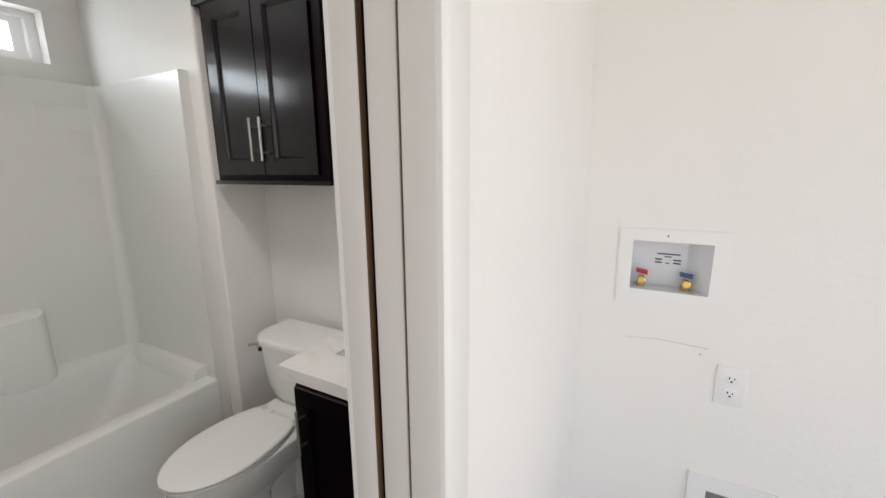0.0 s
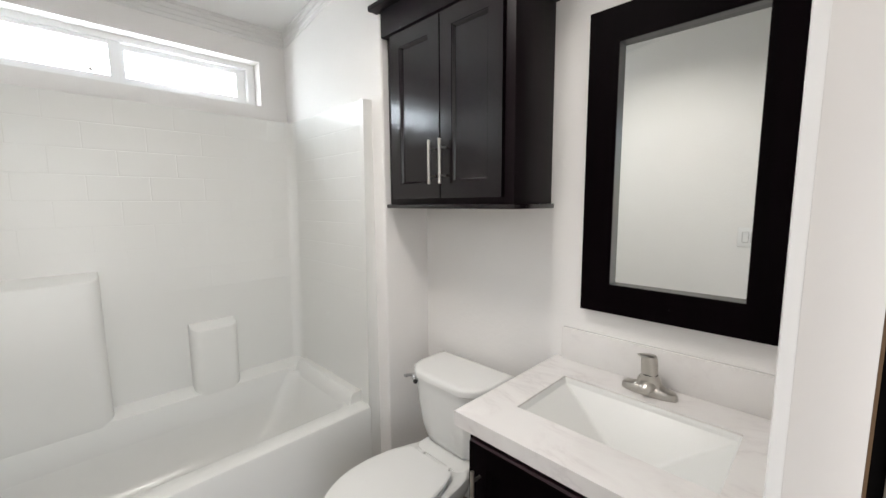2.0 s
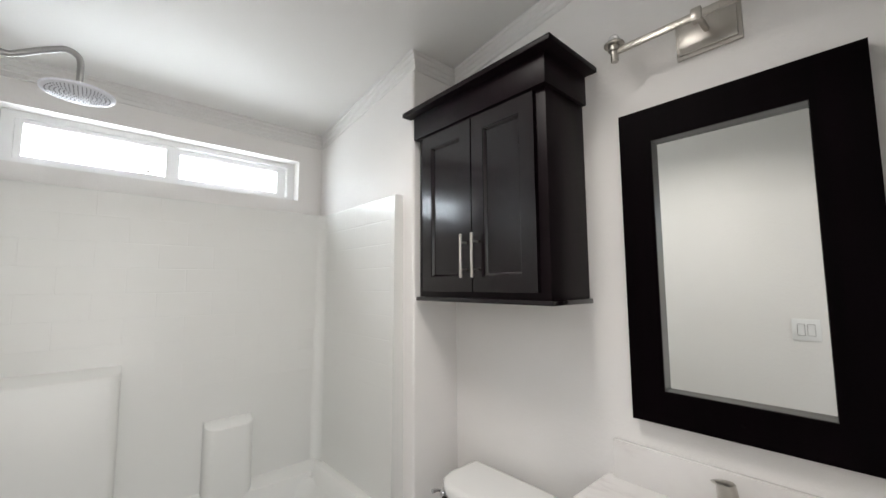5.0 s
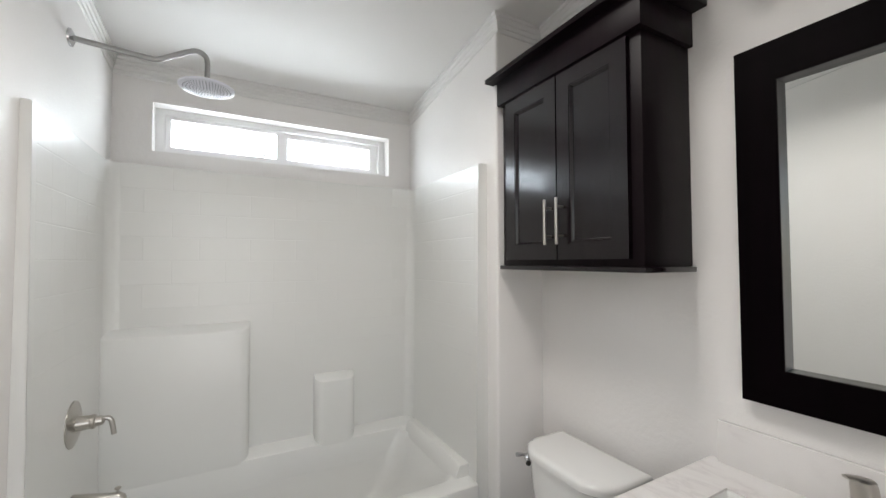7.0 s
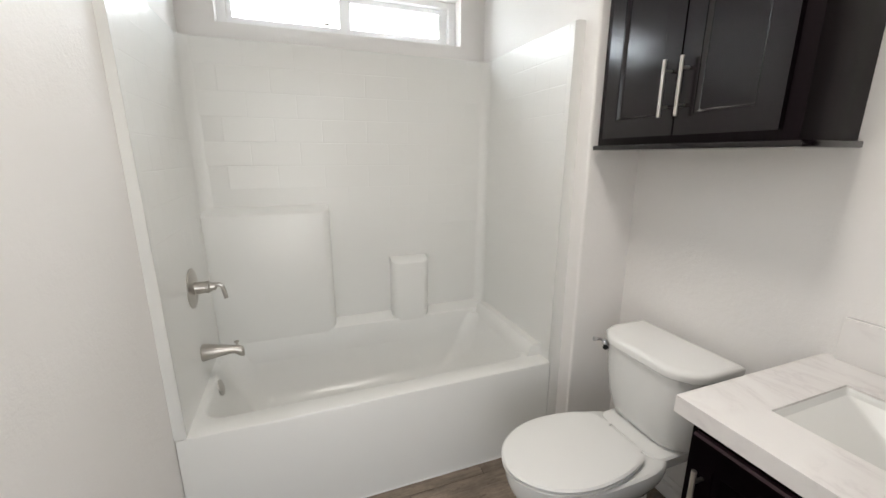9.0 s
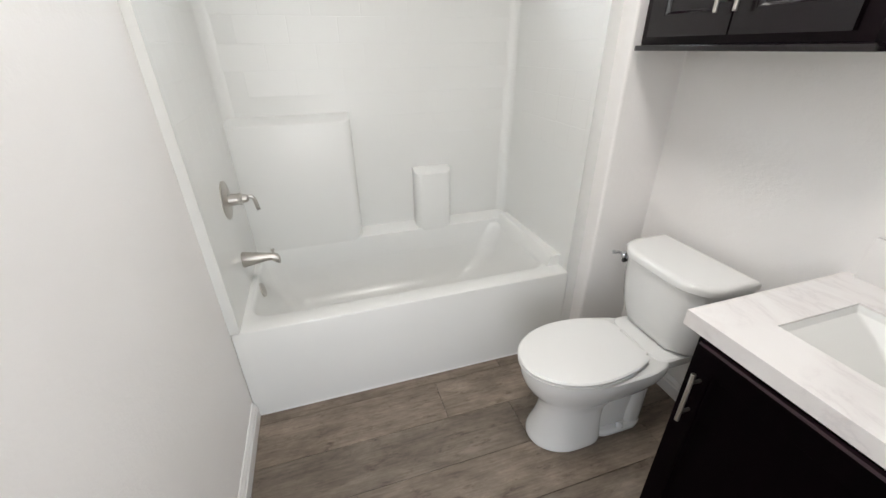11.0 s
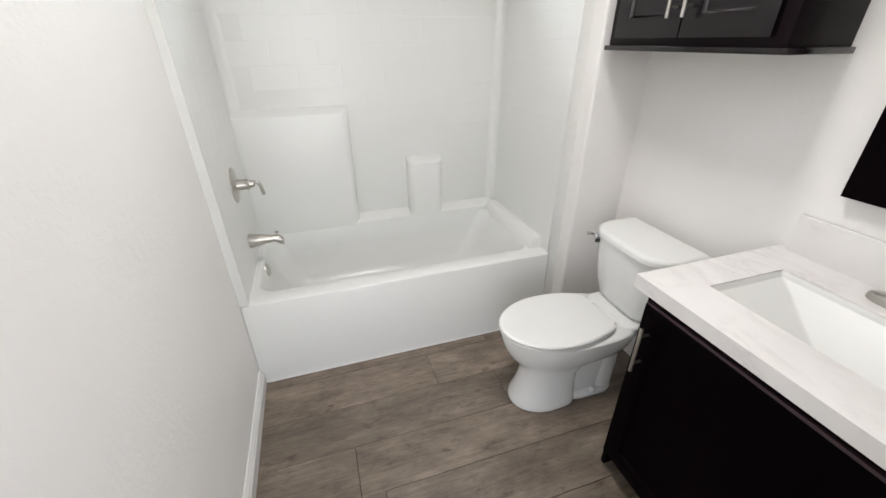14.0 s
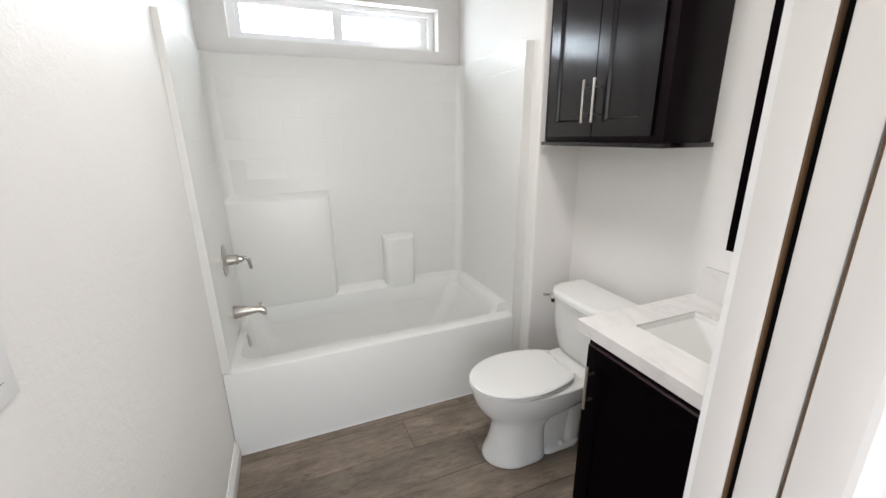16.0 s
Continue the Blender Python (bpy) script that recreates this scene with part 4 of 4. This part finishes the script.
part("box_side", join(box(BX0 - 0.003, BX0, WASH_Y - 0.0005, WASH_Y + 0.082, BZ0 - 0.003, BZ1 + 0.003), slant,
                      box(BX0, BX1, WASH_Y - 0.0005, WASH_Y + 0.082, BZ0 - 0.003, BZ0), box(BX0, BX1, WASH_Y - 0.0005, WASH_Y + 0.082, BZ1, BZ1 + 0.003)), BOXWHITE, wb)
for x, mat, tint in ((1.872, RED, "red"), (1.996, BLUE, "blue")):
    v = part("valve", join(turned([(0.0, 0.0), (0.013, 0.0), (0.013, 0.012), (0.009, 0.014), (0.009, 0.034), (0.0, 0.034)], 8, "z", (x, WASH_Y + 0.040, BZ0 + 0.0005)),
                           turned([(0.0, -0.028), (0.010, -0.028), (0.013, -0.026), (0.013, -0.012), (0.009, -0.010), (0.009, 0.01), (0.0, 0.01)], 10, "y", (x + 0.002, WASH_Y + 0.038, BZ0 + 0.026))), BRASS, wb, "brass hose valve")
    part("valve_lever", bevelled(loft([[(x - 0.016, WASH_Y + 0.030, BZ0 + 0.046), (x + 0.018, WASH_Y + 0.030, BZ0 + 0.040), (x + 0.018, WASH_Y + 0.030, BZ0 + 0.052), (x - 0.016, WASH_Y + 0.030, BZ0 + 0.058)],
                                       [(x - 0.016, WASH_Y + 0.048, BZ0 + 0.046), (x + 0.018, WASH_Y + 0.048, BZ0 + 0.040), (x + 0.018, WASH_Y + 0.048, BZ0 + 0.052), (x - 0.016, WASH_Y + 0.048, BZ0 + 0.058)]]), 0.001), mat, v, tint + " plastic lever")
bars = [box(1.912, 1.978, WASH_Y + 0.0772, WASH_Y + 0.078, 1.228, 1.2325), box(1.934, 1.954, WASH_Y + 0.0772, WASH_Y + 0.078, 1.2195, 1.2235), box(1.938, 1.950, WASH_Y + 0.0772, WASH_Y + 0.078, 1.198, 1.2015)]
for z in (1.209, 1.199):
    bars += [box(1.908, 1.928, WASH_Y + 0.0772, WASH_Y + 0.078, z, z + 0.0050), box(1.960, 1.982, WASH_Y + 0.0772, WASH_Y + 0.078, z, z + 0.0050)]
part("print", join(*bars), GREY, wb, "small grey printed lines")
part("screw", turned([(0, 0), (0.003, 0), (0.003, 0.001), (0, 0.0012)], 10, "y", (1.935, WASH_Y - 0.0073, 1.302)), GREY, wb, "small screw")

structure("wall_scuff", join(tube([(1.842, WASH_Y - 0.0002, 0.957), (1.93, WASH_Y - 0.0002, 0.966), (2.0, WASH_Y - 0.0002, 0.964), (2.072, WASH_Y - 0.0002, 0.961)], [0.0006, 0.0012, 0.0010, 0.0014], 6), turned([(0, 0), (0.0035, 0), (0.003, 0.001), (0, 0.0015)], 8, "y", (2.055, WASH_Y - 0.0015, 0.940))), SCUFF, "thin grey scuff line across the painted wall", "scuff")

dv = thing("dryer_vent_box", (2.22, WASH_Y, 0.35), "white framed recessed dryer vent box low on the laundry wall", "dryer vent box")
part("box_frame", bevelled(holed(2.066, 2.376, 0.11, 0.532, 2.118, 2.324, 0.165, 0.480, WASH_Y - 0.008, WASH_Y - 0.0005, "y"), 0.002), PLASTIC, dv)
part("box_liner", join(box(2.118, 2.324, WASH_Y + 0.09, WASH_Y + 0.094, 0.165, 0.480), box(2.115, 2.118, WASH_Y, WASH_Y + 0.094, 0.162, 0.483), box(2.324, 2.327, WASH_Y, WASH_Y + 0.094, 0.162, 0.483),
                       box(2.118, 2.324, WASH_Y, WASH_Y + 0.094, 0.162, 0.165), box(2.118, 2.324, WASH_Y, WASH_Y + 0.094, 0.480, 0.483)), VENTGREY, dv, "grey metal liner")

# ---- tiles of the surround ----
PITCH = 0.1145


def tile_mesh(w, h):
    """A shallow pillow-edged tile, facing +x, centred at the origin."""
    g, u, d = 0.0002, 0.0012, 0.0006
    a = [(0, -w / 2 + g, -h / 2 + u), (0, w / 2 - g, -h / 2 + u), (0, w / 2 - g, h / 2 - u), (0, -w / 2 + g, h / 2 - u)]
    b = [(d, -w / 2 + 0.003, -h / 2 + 2.2 * u), (d, w / 2 - 0.003, -h / 2 + 2.2 * u), (d, w / 2 - 0.003, h / 2 - 3 * u), (d, -w / 2 + 0.003, h / 2 - 3 * u)]
    me = mesh_of(loft([a, b]), "tile", False)
    me.materials.append(TUB)
    return me


WIDE = tile_mesh(PITCH * 2, PITCH)
HALF = tile_mesh(PITCH, PITCH)
panels = [o for o in tub.children if o.name.startswith("surround_panel")]


def set_tile(me, parent, m):
    t = new("tile", me)
    t.parent = parent
    t.matrix_parent_inverse = Matrix.Identity(4)
    t.matrix_basis = m
    return t


left_panel, right_panel, back_panel = panels
for row in range(8):
    z = 1.948 - PITCH * (row + 0.5)
    for k in range(6):
        y = 0.768 + (k - 2.5) * PITCH * 2 + (PITCH / 2 if row % 2 else -PITCH / 2)
        if z - PITCH / 2 < 1.17 and y - PITCH < 0.60:
            continue
        set_tile(WIDE, back_panel, pose(TUB_BACK, y, z))
    f = (z - 0.455) / 1.495
    for k in range(6):
        x = -0.045 - PITCH * (k + 0.5)
        lean = math.degrees(math.atan2(0.014, 1.495))
        set_tile(HALF, left_panel, pose(x, 0.016 - 0.014 * f, z) @ pose(0, 0, 0, 0, 0, 90) @ pose(0, 0, 0, 0, -lean, 0))
        lean = math.degrees(math.atan2(0.017, 1.495))
        set_tile(HALF, right_panel, pose(x, 1.523 + 0.017 * f, z) @ pose(0, 0, 0, 0, 0, -90) @ pose(0, 0, 0, 0, -lean, 0))

# ---- floor ----
floor = structure("floor", join(box(REAR, PART_B, LEFT - 0.1, MIRROR_Y, -0.12, -0.004), box(PART_B, HALL_X, HALL_Y, MIRROR_Y, -0.12, -0.004)), DARK, "dark sub-floor under grey-brown wood-look planks", "floor")
PW, PL = 0.215, 1.22
FIRST = {0: 0.80, 1: 1.095, 2: 0.372}
cut = {}


def plank_mesh(length):
    key = round(length, 3)
    if key not in cut:
        g = 0.0009
        a = [(g, g, -0.003), (PW - g, g, -0.003), (PW - g, length - g, -0.003), (g, length - g, -0.003)]
        b = [(g, g, -0.0012), (PW - g, g, -0.0012), (PW - g, length - g, -0.0012), (g, length - g, -0.0012)]
        c = [(2.2 * g, 2.2 * g, 0), (PW - 2.2 * g, 2.2 * g, 0), (PW - 2.2 * g, length - 2.2 * g, 0), (2.2 * g, length - 2.2 * g, 0)]
        me = mesh_of(loft([a, b, c]), "plank", False)
        me.materials.append(PLANK)
        cut[key] = me
    return cut[key]


for col in range(-1, 17):
    x = 0.060 + PW * col
    if x + PW > HALL_X:
        continue
    start = FIRST.get(col, (0.37 + 0.437 * col) % PL) - 2 * PL
    y_min = LEFT if x < PART_B - 0.05 else HALL_Y
    y_max = MIRROR_Y
    y = start
    while y < y_max:
        a, b = max(y, y_min), min(y + PL, y_max)
        if b - a > 0.03:
            p = new("plank", plank_mesh(b - a))
            p.parent = floor
            p.matrix_basis = pose(x, a, -0.0005)
        y += PL
